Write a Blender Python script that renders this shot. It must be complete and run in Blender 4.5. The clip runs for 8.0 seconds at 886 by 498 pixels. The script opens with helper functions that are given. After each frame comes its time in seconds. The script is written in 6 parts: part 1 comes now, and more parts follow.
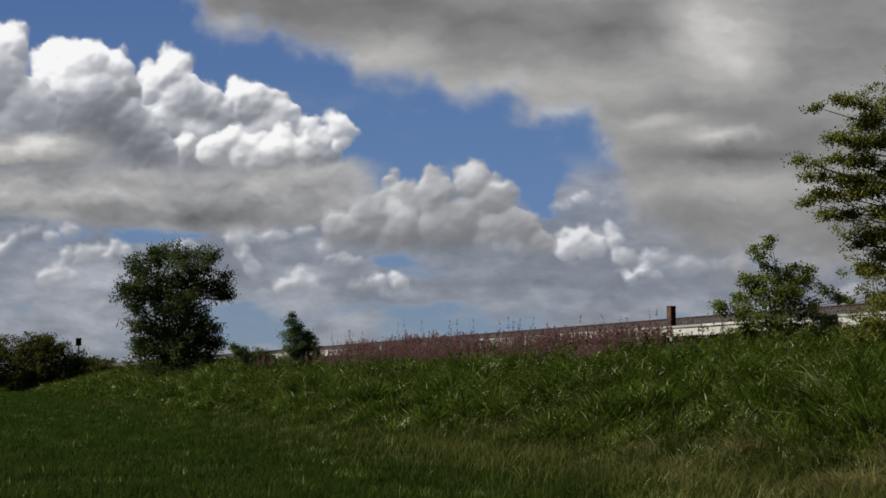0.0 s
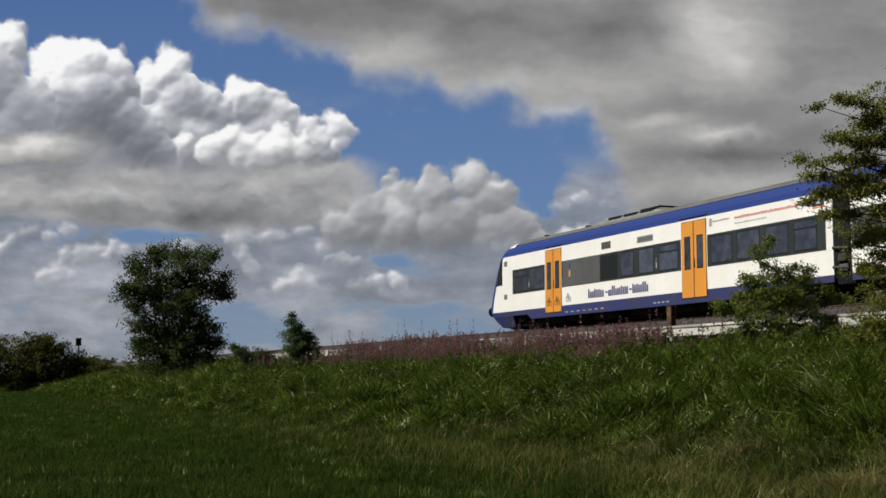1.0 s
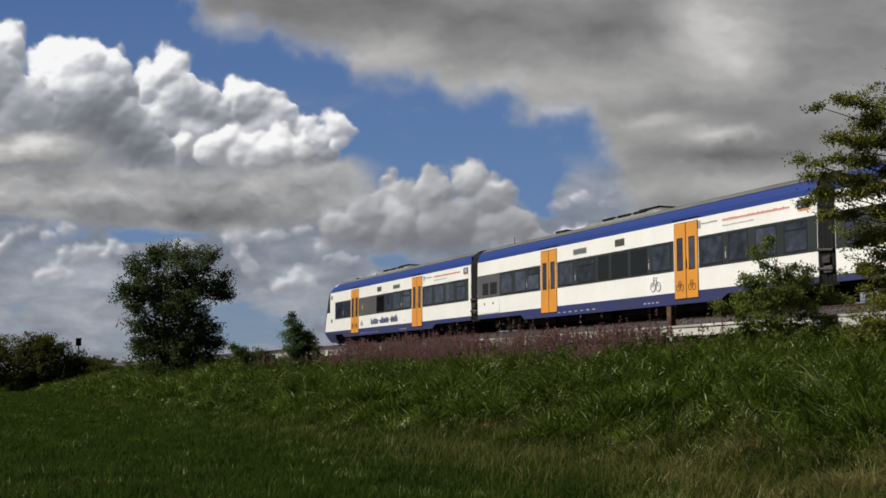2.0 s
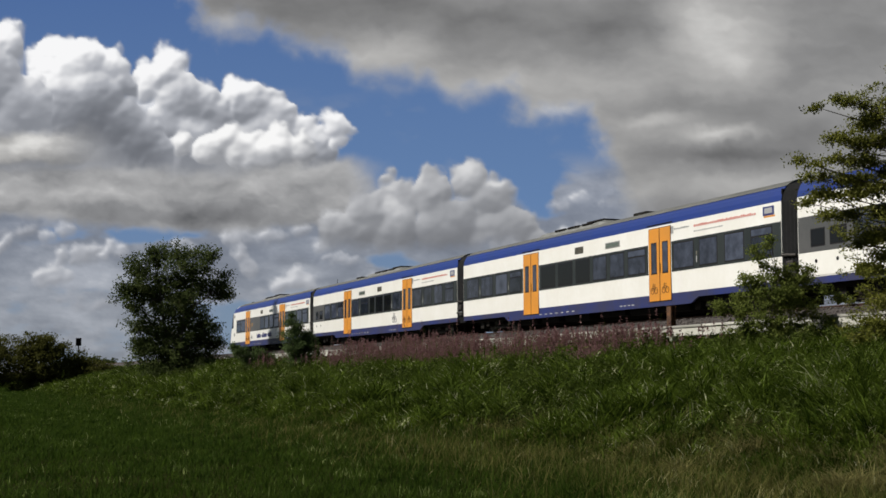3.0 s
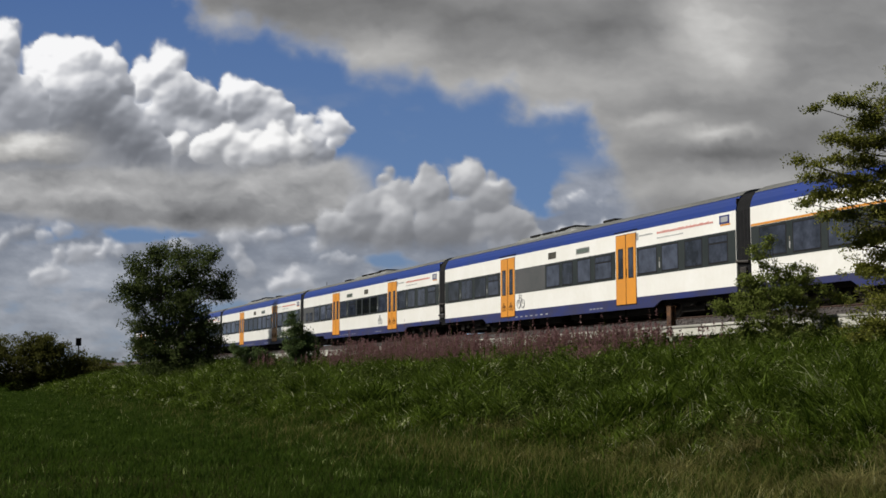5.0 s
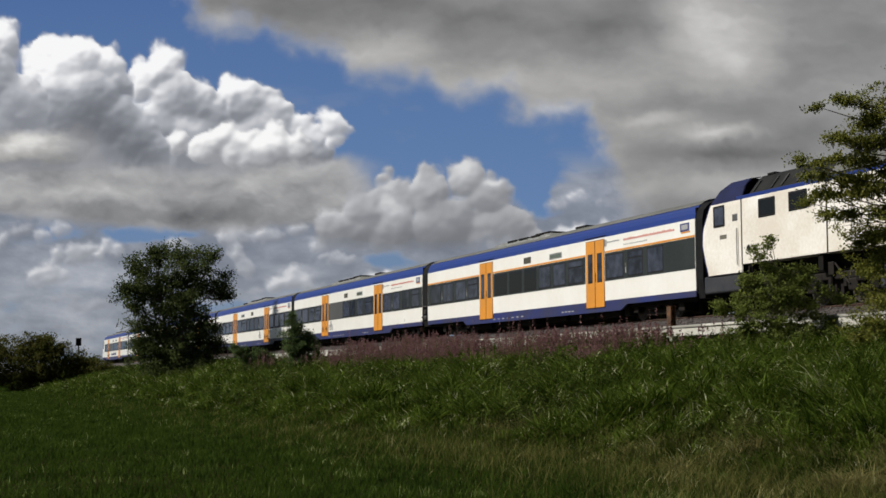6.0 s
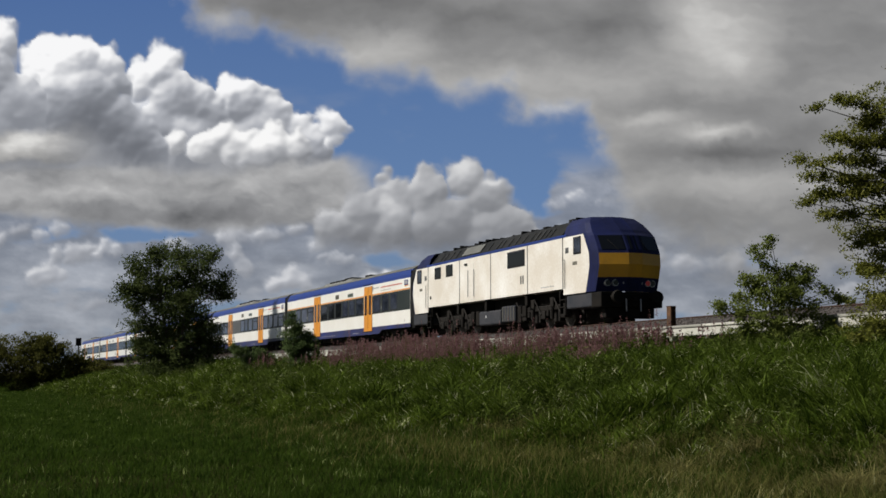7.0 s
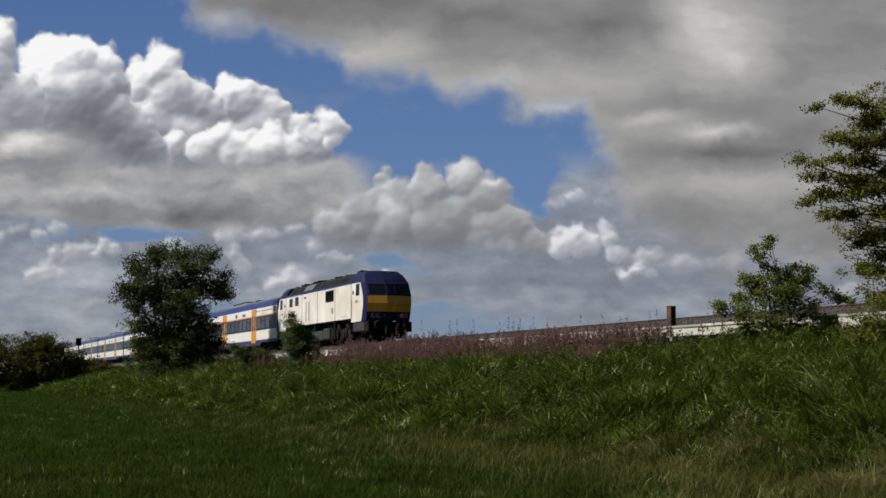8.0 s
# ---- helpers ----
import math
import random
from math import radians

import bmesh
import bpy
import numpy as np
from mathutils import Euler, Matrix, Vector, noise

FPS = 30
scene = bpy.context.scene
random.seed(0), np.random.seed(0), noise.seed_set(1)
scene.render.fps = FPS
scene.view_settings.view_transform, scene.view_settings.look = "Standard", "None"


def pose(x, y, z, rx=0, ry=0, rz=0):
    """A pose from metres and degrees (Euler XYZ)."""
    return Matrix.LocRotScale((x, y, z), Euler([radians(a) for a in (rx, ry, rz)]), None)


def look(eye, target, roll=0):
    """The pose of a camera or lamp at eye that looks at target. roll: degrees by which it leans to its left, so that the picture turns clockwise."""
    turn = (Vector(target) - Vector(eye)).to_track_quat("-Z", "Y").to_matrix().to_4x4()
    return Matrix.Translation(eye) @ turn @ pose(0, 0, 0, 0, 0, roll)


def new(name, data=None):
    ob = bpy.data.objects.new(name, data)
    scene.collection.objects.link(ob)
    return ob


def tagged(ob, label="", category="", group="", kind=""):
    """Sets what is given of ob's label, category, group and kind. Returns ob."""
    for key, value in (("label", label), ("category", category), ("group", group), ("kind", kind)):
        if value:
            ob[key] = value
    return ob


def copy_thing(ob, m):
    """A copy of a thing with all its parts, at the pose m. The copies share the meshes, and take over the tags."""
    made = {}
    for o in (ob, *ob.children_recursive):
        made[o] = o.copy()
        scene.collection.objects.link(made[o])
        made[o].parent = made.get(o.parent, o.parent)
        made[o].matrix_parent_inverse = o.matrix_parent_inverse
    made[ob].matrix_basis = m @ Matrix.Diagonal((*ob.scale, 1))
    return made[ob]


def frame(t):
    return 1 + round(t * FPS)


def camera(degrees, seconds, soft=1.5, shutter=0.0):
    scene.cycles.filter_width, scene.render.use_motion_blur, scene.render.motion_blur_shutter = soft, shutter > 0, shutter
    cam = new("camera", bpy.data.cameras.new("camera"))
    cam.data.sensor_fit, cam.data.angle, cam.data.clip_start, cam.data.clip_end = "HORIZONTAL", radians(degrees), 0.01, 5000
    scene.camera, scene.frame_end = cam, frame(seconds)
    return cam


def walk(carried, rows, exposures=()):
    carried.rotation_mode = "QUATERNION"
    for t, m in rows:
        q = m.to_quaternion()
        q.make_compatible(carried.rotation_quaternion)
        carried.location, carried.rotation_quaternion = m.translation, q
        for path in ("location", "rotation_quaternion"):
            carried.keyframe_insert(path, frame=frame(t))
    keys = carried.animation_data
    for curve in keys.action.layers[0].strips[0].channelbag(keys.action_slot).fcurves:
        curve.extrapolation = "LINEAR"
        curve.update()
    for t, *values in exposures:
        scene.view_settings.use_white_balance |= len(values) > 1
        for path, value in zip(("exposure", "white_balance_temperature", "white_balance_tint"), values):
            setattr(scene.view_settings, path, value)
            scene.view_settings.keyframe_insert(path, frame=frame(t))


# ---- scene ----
# ---------------------------------------------------------------- camera
EYE = (0.0, 0.0, 1.5)
PITCH = 5.546
cam = camera(36.73, 8.0, soft=1.6)
walk(cam, [(0.0, pose(*EYE, 90 + PITCH, 0, 0)), (8.0, pose(*EYE, 90 + PITCH, 0, 0))])

# ---------------------------------------------------------------- light
SUN_EL, SUN_X, SUN_Y = 41.0, -0.93, -0.02       # height of the sun, and the way to it on the plan
world = bpy.data.worlds.new("sky_light")
scene.world = world
world.use_nodes = True
wn = world.node_tree
sky_tex = wn.nodes.new("ShaderNodeTexSky")
sky_tex.sky_type = "NISHITA"
sky_tex.sun_disc = False
sky_tex.sun_elevation = radians(SUN_EL)
sky_tex.sun_rotation = math.atan2(SUN_X, SUN_Y)
sky_tex.air_density, sky_tex.dust_density = 1.0, 1.5
wn.links.new(sky_tex.outputs[0], wn.nodes["Background"].inputs[0])
wn.nodes["Background"].inputs[1].default_value = 0.034
sun = new("sun", bpy.data.lights.new("sun", "SUN"))
sun.data.energy, sun.data.angle, sun.data.color = 5.0, radians(0.6), (1.0, 0.965, 0.9)
h = math.hypot(SUN_X, SUN_Y)
sun_way = Vector((SUN_X / h * math.cos(radians(SUN_EL)), SUN_Y / h * math.cos(radians(SUN_EL)), math.sin(radians(SUN_EL))))
sun.matrix_basis = look(sun_way * 200, (0, 0, 0))

# ---------------------------------------------------------------- plan
# The railway runs straight: "along" is metres along it from the point nearest the camera, "off" metres away from the camera's side.
YAW = radians(21.3807)
ALONG = Vector((-math.sin(YAW), math.cos(YAW), 0))
OFF = Vector((math.cos(YAW), math.sin(YAW), 0))
RAIL_Z = 3.677
TRACK_OFF = 26.13
HALF = 1.41


def at(along, off, z=0.0):
    return ALONG * along + OFF * off + Vector((0, 0, z))


def ground_z(off, along=0.0):
    """Height of the ground sheet across the railway bank."""
    pts = ((-4000, 0), (11.0, 0.0), (12.5, 0.35), (16, 1.15), (20, 2.05), (22.0, 2.62), (23.2, 2.95), (29.2, 2.95), (33, 1.9), (41, 0.0), (9000, 0))
    return float(np.interp(off, [a for a, _ in pts], [b for _, b in pts]))
# ---------------------------------------------------------------- materials
def nodes_of(name):
    m = bpy.data.materials.new(name)
    m.use_nodes = True
    return m, m.node_tree, m.node_tree.nodes["Principled BSDF"]


def link(nt, a, b):
    nt.links.new(a, b)


def surface(name, col, col2=None, rough=0.6, metal=0.0, scale=3.0, fine=40.0, bump=0.0, amount=1.0, coat=0.0, spec=None, rand=""):
    """Two-scale mottled surface: broad stains between col and col2, fine grain, optional relief. rand: 'object' or 'island' shifts the value piece by piece."""
    m, nt, b = nodes_of(name)
    col2 = col2 or tuple(c * 0.75 for c in col)
    tc = nt.nodes.new("ShaderNodeTexCoord")
    n1 = nt.nodes.new("ShaderNodeTexNoise")
    n1.inputs["Scale"].default_value, n1.inputs["Detail"].default_value = scale, 6
    n2 = nt.nodes.new("ShaderNodeTexNoise")
    n2.inputs["Scale"].default_value, n2.inputs["Detail"].default_value = fine, 4
    for n in (n1, n2):
        link(nt, tc.outputs["Object"], n.inputs["Vector"])
    mix = nt.nodes.new("ShaderNodeMix")
    mix.data_type = "RGBA"
    ramp = nt.nodes.new("ShaderNodeValToRGB")
    ramp.color_ramp.elements[0].position, ramp.color_ramp.elements[1].position = 0.35, 0.68
    add = nt.nodes.new("ShaderNodeMath")
    add.operation = "MULTIPLY_ADD"
    add.inputs[1].default_value, add.inputs[2].default_value = 0.35, 0.0
    link(nt, n2.outputs["Fac"], add.inputs[0])
    add2 = nt.nodes.new("ShaderNodeMath")
    add2.operation = "MULTIPLY_ADD"
    add2.inputs[1].default_value = 0.8
    link(nt, n1.outputs["Fac"], add2.inputs[0])
    link(nt, add.outputs[0], add2.inputs[2])
    link(nt, add2.outputs[0], ramp.inputs[0])
    mul = nt.nodes.new("ShaderNodeMath")
    mul.operation = "MULTIPLY"
    mul.inputs[1].default_value = amount
    link(nt, ramp.outputs[0], mul.inputs[0])
    link(nt, mul.outputs[0], mix.inputs["Factor"])
    mix.inputs["A"].default_value, mix.inputs["B"].default_value = (*col, 1), (*col2, 1)
    out = mix.outputs["Result"]
    if rand:
        if rand == "object":
            r = nt.nodes.new("ShaderNodeObjectInfo").outputs["Random"]
        else:
            r = nt.nodes.new("ShaderNodeNewGeometry").outputs["Random Per Island"]
        hsv = nt.nodes.new("ShaderNodeHueSaturation")
        mr = nt.nodes.new("ShaderNodeMapRange")
        mr.inputs["To Min"].default_value, mr.inputs["To Max"].default_value = 0.6, 1.4
        link(nt, r, mr.inputs["Value"])
        link(nt, mr.outputs[0], hsv.inputs["Value"])
        link(nt, out, hsv.inputs["Color"])
        out = hsv.outputs[0]
    link(nt, out, b.inputs["Base Color"])
    b.inputs["Roughness"].default_value, b.inputs["Metallic"].default_value = rough, metal
    b.inputs["Coat Weight"].default_value = coat
    if spec is not None:
        b.inputs["Specular IOR Level"].default_value = spec
    if bump:
        bp = nt.nodes.new("ShaderNodeBump")
        bp.inputs["Strength"].default_value, bp.inputs["Distance"].default_value = bump, 0.02
        link(nt, n2.outputs["Fac"], bp.inputs["Height"])
        link(nt, bp.outputs[0], b.inputs["Normal"])
    return m


def ramp_of(nt, stops):
    """A colour ramp with the given stops, from 0 to 1."""
    node = nt.nodes.new("ShaderNodeValToRGB")
    els = node.color_ramp.elements
    els[0].color, els[-1].color = (*stops[0][1], 1), (*stops[-1][1], 1)
    els[0].position, els[-1].position = stops[0][0], stops[-1][0]
    for pos, col in stops[1:-1]:
        els.new(pos).color = (*col, 1)
    return node


def foliage(name, dark, light, tip=None, through_light=0.35, rough=0.75, patch=0.25, patchy=(0.0, 0.5)):
    """Leaf or blade: colour differs leaf by leaf and in broad patches, light comes through it."""
    m, nt, b = nodes_of(name)
    geo = nt.nodes.new("ShaderNodeNewGeometry")
    tc = nt.nodes.new("ShaderNodeTexCoord")
    n = nt.nodes.new("ShaderNodeTexNoise")
    n.inputs["Scale"].default_value, n.inputs["Detail"].default_value = patch, 5
    link(nt, tc.outputs["Object"], n.inputs["Vector"])
    add = nt.nodes.new("ShaderNodeMath")
    add.operation = "MULTIPLY_ADD"
    add.inputs[1].default_value = 0.55
    link(nt, geo.outputs["Random Per Island"], add.inputs[0])
    sub = nt.nodes.new("ShaderNodeMapRange")
    sub.inputs["From Min"].default_value, sub.inputs["From Max"].default_value = 0.3, 0.7
    sub.inputs["To Min"].default_value, sub.inputs["To Max"].default_value = patchy
    link(nt, n.outputs["Fac"], sub.inputs["Value"])
    link(nt, sub.outputs[0], add.inputs[2])
    ramp = nt.nodes.new("ShaderNodeValToRGB")
    ramp.color_ramp.elements[0].color, ramp.color_ramp.elements[1].color = (*dark, 1), (*light, 1)
    ramp.color_ramp.elements[0].position, ramp.color_ramp.elements[1].position = 0.1, 0.85
    if tip:
        e = ramp.color_ramp.elements.new(0.95)
        e.color = (*tip, 1)
    link(nt, add.outputs[0], ramp.inputs[0])
    link(nt, ramp.outputs[0], b.inputs["Base Color"])
    b.inputs["Roughness"].default_value = rough
    b.inputs["Specular IOR Level"].default_value = 0.03
    tr = nt.nodes.new("ShaderNodeBsdfTranslucent")
    link(nt, ramp.outputs[0], tr.inputs["Color"])
    mix = nt.nodes.new("ShaderNodeMixShader")
    mix.inputs[0].default_value = through_light
    link(nt, b.outputs[0], mix.inputs[1])
    link(nt, tr.outputs[0], mix.inputs[2])
    link(nt, mix.outputs[0], nt.nodes["Material Output"].inputs["Surface"])
    return m


MAT_SOIL = surface("meadow_soil", (0.012, 0.018, 0.005), (0.024, 0.024, 0.008), spec=0.0, rough=0.95, scale=0.3, fine=6, bump=0.5)
MAT_GRASS_LOW = foliage("meadow_grass", (0.016, 0.034, 0.004), (0.06, 0.098, 0.013), tip=(0.26, 0.31, 0.11), patch=0.9, through_light=0.45, patchy=(-0.15, 0.55))
MAT_GRASS_TALL = foliage("reed_grass", (0.017, 0.032, 0.003), (0.125, 0.178, 0.024), tip=(0.55, 0.56, 0.34), patch=1.3, through_light=0.36, patchy=(-0.3, 0.62))
MAT_GRASS_DRY = foliage("dry_grass", (0.06, 0.064, 0.015), (0.18, 0.168, 0.052), tip=(0.44, 0.4, 0.21), patch=0.8)
MAT_WEED = foliage("weed_leaves", (0.02, 0.032, 0.006), (0.11, 0.145, 0.03), tip=(0.28, 0.31, 0.12), patch=1.0, through_light=0.3, patchy=(-0.2, 0.55))
MAT_STRAW = foliage("straw", (0.08, 0.085, 0.026), (0.28, 0.25, 0.098), tip=(0.54, 0.47, 0.25), patch=1.2, through_light=0.35)
MAT_EAR = foliage("pale_ears", (0.16, 0.17, 0.08), (0.36, 0.36, 0.2), tip=(0.55, 0.53, 0.36), patch=0.9, through_light=0.3)
MAT_BLOSSOM = foliage("purple_seed_heads", (0.15, 0.075, 0.075), (0.235, 0.135, 0.135), tip=(0.36, 0.26, 0.24), patch=0.5)
MAT_LEAF_DARK = foliage("leaves_dark", (0.032, 0.045, 0.014), (0.094, 0.12, 0.04), tip=(0.2, 0.22, 0.09), patch=0.6, through_light=0.45)
MAT_LEAF_OLIVE = foliage("leaves_olive", (0.046, 0.048, 0.012), (0.11, 0.112, 0.028), tip=(0.16, 0.155, 0.05), patch=0.4)
MAT_LEAF_MID = foliage("leaves_mid", (0.06, 0.082, 0.018), (0.22, 0.258, 0.062), tip=(0.42, 0.44, 0.18), through_light=0.45, patch=0.9)
MAT_LEAF_YELLOW = foliage("leaves_yellow_green", (0.07, 0.082, 0.016), (0.225, 0.23, 0.048), tip=(0.4, 0.38, 0.12), through_light=0.42, patch=0.9)
MAT_LEAF_GREY = foliage("leaves_grey_green", (0.05, 0.08, 0.028), (0.14, 0.19, 0.07), tip=(0.28, 0.31, 0.16), patch=0.9)
MAT_BARK = surface("bark", (0.06, 0.045, 0.032), (0.1, 0.085, 0.065), rough=0.9, scale=6, fine=30, bump=0.8)
MAT_BALLAST = surface("ballast_stone", (0.042, 0.034, 0.030), (0.105, 0.09, 0.083), rough=0.95, scale=1.5, fine=25, bump=0.4, rand="island")
MAT_BED = surface("ballast_bed", (0.026, 0.021, 0.018), (0.055, 0.046, 0.042), rough=0.95, scale=8, fine=30, bump=1.0)
MAT_RUST = surface("rusty_rail", (0.035, 0.018, 0.012), (0.07, 0.038, 0.026), rough=0.85, metal=0.2, scale=4, fine=40, bump=0.3)
MAT_RAIL_TOP = surface("worn_rail_head", (0.55, 0.53, 0.5), (0.4, 0.36, 0.33), rough=0.3, metal=1.0, scale=4)
MAT_SLEEPER = surface("sleeper_concrete", (0.13, 0.115, 0.10), (0.085, 0.075, 0.066), rough=0.9, scale=3, bump=0.3, rand="object")
MAT_CONCRETE = surface("trough_concrete", (0.62, 0.6, 0.55), (0.4, 0.39, 0.34), rough=0.85, scale=1.2, fine=18, bump=0.3, rand="object")
MAT_POST = surface("rusty_post", (0.17, 0.075, 0.025), (0.06, 0.03, 0.015), rough=0.9, scale=5, fine=30, bump=0.4)

MAT_WHITE = surface("coach_white_paint", (0.84, 0.83, 0.79), (0.72, 0.7, 0.63), rough=0.32, scale=0.7, fine=5, amount=0.6, coat=0.2)
MAT_BLUE = surface("coach_blue_paint", (0.010, 0.032, 0.195), (0.016, 0.036, 0.15), rough=0.4, scale=0.6, fine=6, amount=0.7, spec=0.3)
MAT_BLUE_DIRTY = surface("skirt_blue_paint", (0.012, 0.024, 0.14), (0.026, 0.028, 0.075), rough=0.5, scale=1.0, fine=9)
MAT_ORANGE = surface("door_orange_paint", (0.68, 0.27, 0.025), (0.55, 0.23, 0.04), rough=0.4, scale=1.2, fine=9, amount=0.7)
MAT_BAND = surface("window_band_grey", (0.018, 0.024, 0.025), (0.03, 0.036, 0.036), rough=0.4, scale=0.8, fine=8, spec=0.2)
MAT_PANEL_GREY = surface("panel_grey", (0.06, 0.064, 0.064), (0.085, 0.085, 0.085), rough=0.4, scale=1, fine=8)
MAT_ROOF = surface("roof_grey", (0.13, 0.132, 0.122), (0.085, 0.086, 0.078), rough=0.75, scale=0.9, fine=10, bump=0.1)
MAT_ROOF_BOX = surface("roof_unit_grey", (0.22, 0.23, 0.22), (0.14, 0.14, 0.13), rough=0.6, scale=2, fine=14)
MAT_DARK = surface("underframe_black", (0.005, 0.0048, 0.0045), (0.012, 0.010, 0.008), spec=0.12, rough=0.8, scale=3, fine=20, bump=0.2)
MAT_UNDER = surface("underskirt_grey", (0.024, 0.028, 0.036), (0.045, 0.045, 0.05), rough=0.7, scale=2, fine=15, spec=0.2)
MAT_IRON = surface("running_gear_iron", (0.005, 0.0045, 0.004), (0.015, 0.012, 0.0095), spec=0.2, rough=0.7, metal=0.1, scale=5, fine=25, bump=0.2)
MAT_WHEEL = surface("wheel_steel", (0.022, 0.018, 0.015), (0.05, 0.044, 0.038), rough=0.6, metal=0.4, scale=5, fine=25)
MAT_RUBBER = surface("rubber", (0.008, 0.008, 0.009), (0.015, 0.015, 0.016), spec=0.15, rough=0.75, scale=5, fine=25, bump=0.1)
MAT_LETTER = surface("lettering_blue", (0.02, 0.03, 0.16), (0.025, 0.035, 0.13), rough=0.4)
MAT_LETTER_RED = surface("lettering_red", (0.62, 0.17, 0.14), (0.55, 0.2, 0.17), rough=0.5)
MAT_LETTER_GREY = surface("lettering_grey", (0.3, 0.3, 0.3), (0.36, 0.36, 0.36), rough=0.5)
MAT_VENT = surface("vent_grille", (0.09, 0.085, 0.07), (0.14, 0.13, 0.1), rough=0.6, scale=8)
MAT_DISPLAY = surface("display_green_grey", (0.09, 0.12, 0.1), (0.12, 0.14, 0.12), rough=0.2, scale=5)
MAT_LOCO_WHITE = surface("loco_white_paint", (0.87, 0.855, 0.81), (0.60, 0.53, 0.43), rough=0.4, scale=0.55, fine=9, amount=0.75, coat=0.1)
MAT_LOCO_YELLOW = surface("loco_front_yellow", (0.74, 0.37, 0.016), (0.6, 0.3, 0.02), rough=0.45, scale=1, fine=9)
MAT_LOCO_BLUE = surface("loco_front_blue", (0.010, 0.015, 0.074), (0.007, 0.010, 0.042), spec=0.15, rough=0.6, scale=1, fine=9)
MAT_LOCO_ROOF = surface("loco_roof_black", (0.006, 0.007, 0.0075), (0.018, 0.018, 0.017), spec=0.12, rough=0.65, scale=1.4, fine=12)
MAT_RIB = surface("roof_rib_grey", (0.016, 0.017, 0.017), (0.04, 0.04, 0.038), rough=0.6, scale=3, fine=14, spec=0.2)
MAT_SILVER = surface("bare_metal", (0.5, 0.5, 0.48), (0.35, 0.35, 0.33), rough=0.4, metal=0.8, scale=6)


def glass(name, tint, rough=0.05):
    m, nt, b = nodes_of(name)
    b.inputs["Base Color"].default_value = (*tint, 1)
    b.inputs["Roughness"].default_value = rough
    b.inputs["Specular IOR Level"].default_value = 0.35
    return m




def coach_glass():
    """Tinted pane: each differs a little, pale sky reflection and dim uneven seat shapes painted into its colour."""
    m, nt, b = nodes_of("sky_tinted_window_glass")
    tc, info = nt.nodes.new("ShaderNodeTexCoord"), nt.nodes.new("ShaderNodeObjectInfo")
    shift = nt.nodes.new("ShaderNodeVectorMath")
    shift.operation = "ADD"
    link(nt, tc.outputs["Object"], shift.inputs[0])
    link(nt, info.outputs["Random"], shift.inputs[1])
    n = nt.nodes.new("ShaderNodeTexNoise")
    n.inputs["Scale"].default_value, n.inputs["Detail"].default_value, n.inputs["Roughness"].default_value = 2.2, 5, 0.6
    link(nt, shift.outputs[0], n.inputs["Vector"])
    total = nt.nodes.new("ShaderNodeMath")
    total.operation = "MULTIPLY_ADD"
    total.inputs[1].default_value = 0.4
    link(nt, info.outputs["Random"], total.inputs[0])
    link(nt, n.outputs["Fac"], total.inputs[2])
    ramp = ramp_of(nt, ((0.42, (0.010, 0.013, 0.019)), (0.66, (0.030, 0.036, 0.054)), (0.95, (0.062, 0.073, 0.105))))
    link(nt, total.outputs[0], ramp.inputs[0])
    link(nt, ramp.outputs[0], b.inputs["Base Color"])
    b.inputs["Roughness"].default_value, b.inputs["Specular IOR Level"].default_value = 0.05, 0.35
    return m


MAT_GLASS = coach_glass()
MAT_GLASS_DARK = glass("black_window_glass", (0.006, 0.007, 0.009))


def lamp_glass(name, col, strength):
    m, nt, b = nodes_of(name)
    b.inputs["Base Color"].default_value = (*col, 1)
    b.inputs["Roughness"].default_value = 0.15
    b.inputs["Emission Color"].default_value = (*col, 1)
    b.inputs["Emission Strength"].default_value = strength
    return m


MAT_LAMP_CLEAR = lamp_glass("clear_lamp_glass", (0.5, 0.5, 0.5), 0.0)
MAT_LAMP_RED = lamp_glass("red_tail_lamp", (0.3, 0.02, 0.02), 0.12)


# ---------------------------------------------------------------- mesh helpers
def link_bm(name, bm, material, smooth=False):
    me = bpy.data.meshes.new(name)
    bm.to_mesh(me)
    bm.free()
    if material:
        me.materials.append(material)
    if smooth:
        me.shade_smooth()
    return new(name, me)


def part(name, bm, material, parent, label="", smooth=False):
    ob = link_bm(name, bm, material, smooth)
    ob.parent = parent
    if label:
        ob["label"] = label
    return ob


def box(bm, x0, x1, y0, y1, z0, z1, bevel=0.0):
    r = bmesh.ops.create_cube(bm, size=1.0, matrix=Matrix.Translation(((x0 + x1) / 2, (y0 + y1) / 2, (z0 + z1) / 2)) @ Matrix.Diagonal((abs(x1 - x0), abs(y1 - y0), abs(z1 - z0), 1)))
    if bevel:
        edges = list({e for v in r["verts"] for e in v.link_edges})
        bmesh.ops.bevel(bm, geom=edges, offset=bevel, segments=2, profile=0.5, affect="EDGES")
    return bm


def boxed(x0, x1, y0, y1, z0, z1, bevel=0.0):
    return box(bmesh.new(), x0, x1, y0, y1, z0, z1, bevel)


def rod(bm, a, b, r0, r1=None, seg=12):
    a, b = Vector(a), Vector(b)
    d = b - a
    q = d.to_track_quat("Z", "Y").to_matrix().to_4x4()
    bmesh.ops.create_cone(bm, cap_ends=True, segments=seg, radius1=r0, radius2=r0 if r1 is None else r1, depth=d.length, matrix=Matrix.Translation((a + b) / 2) @ q)
    return bm


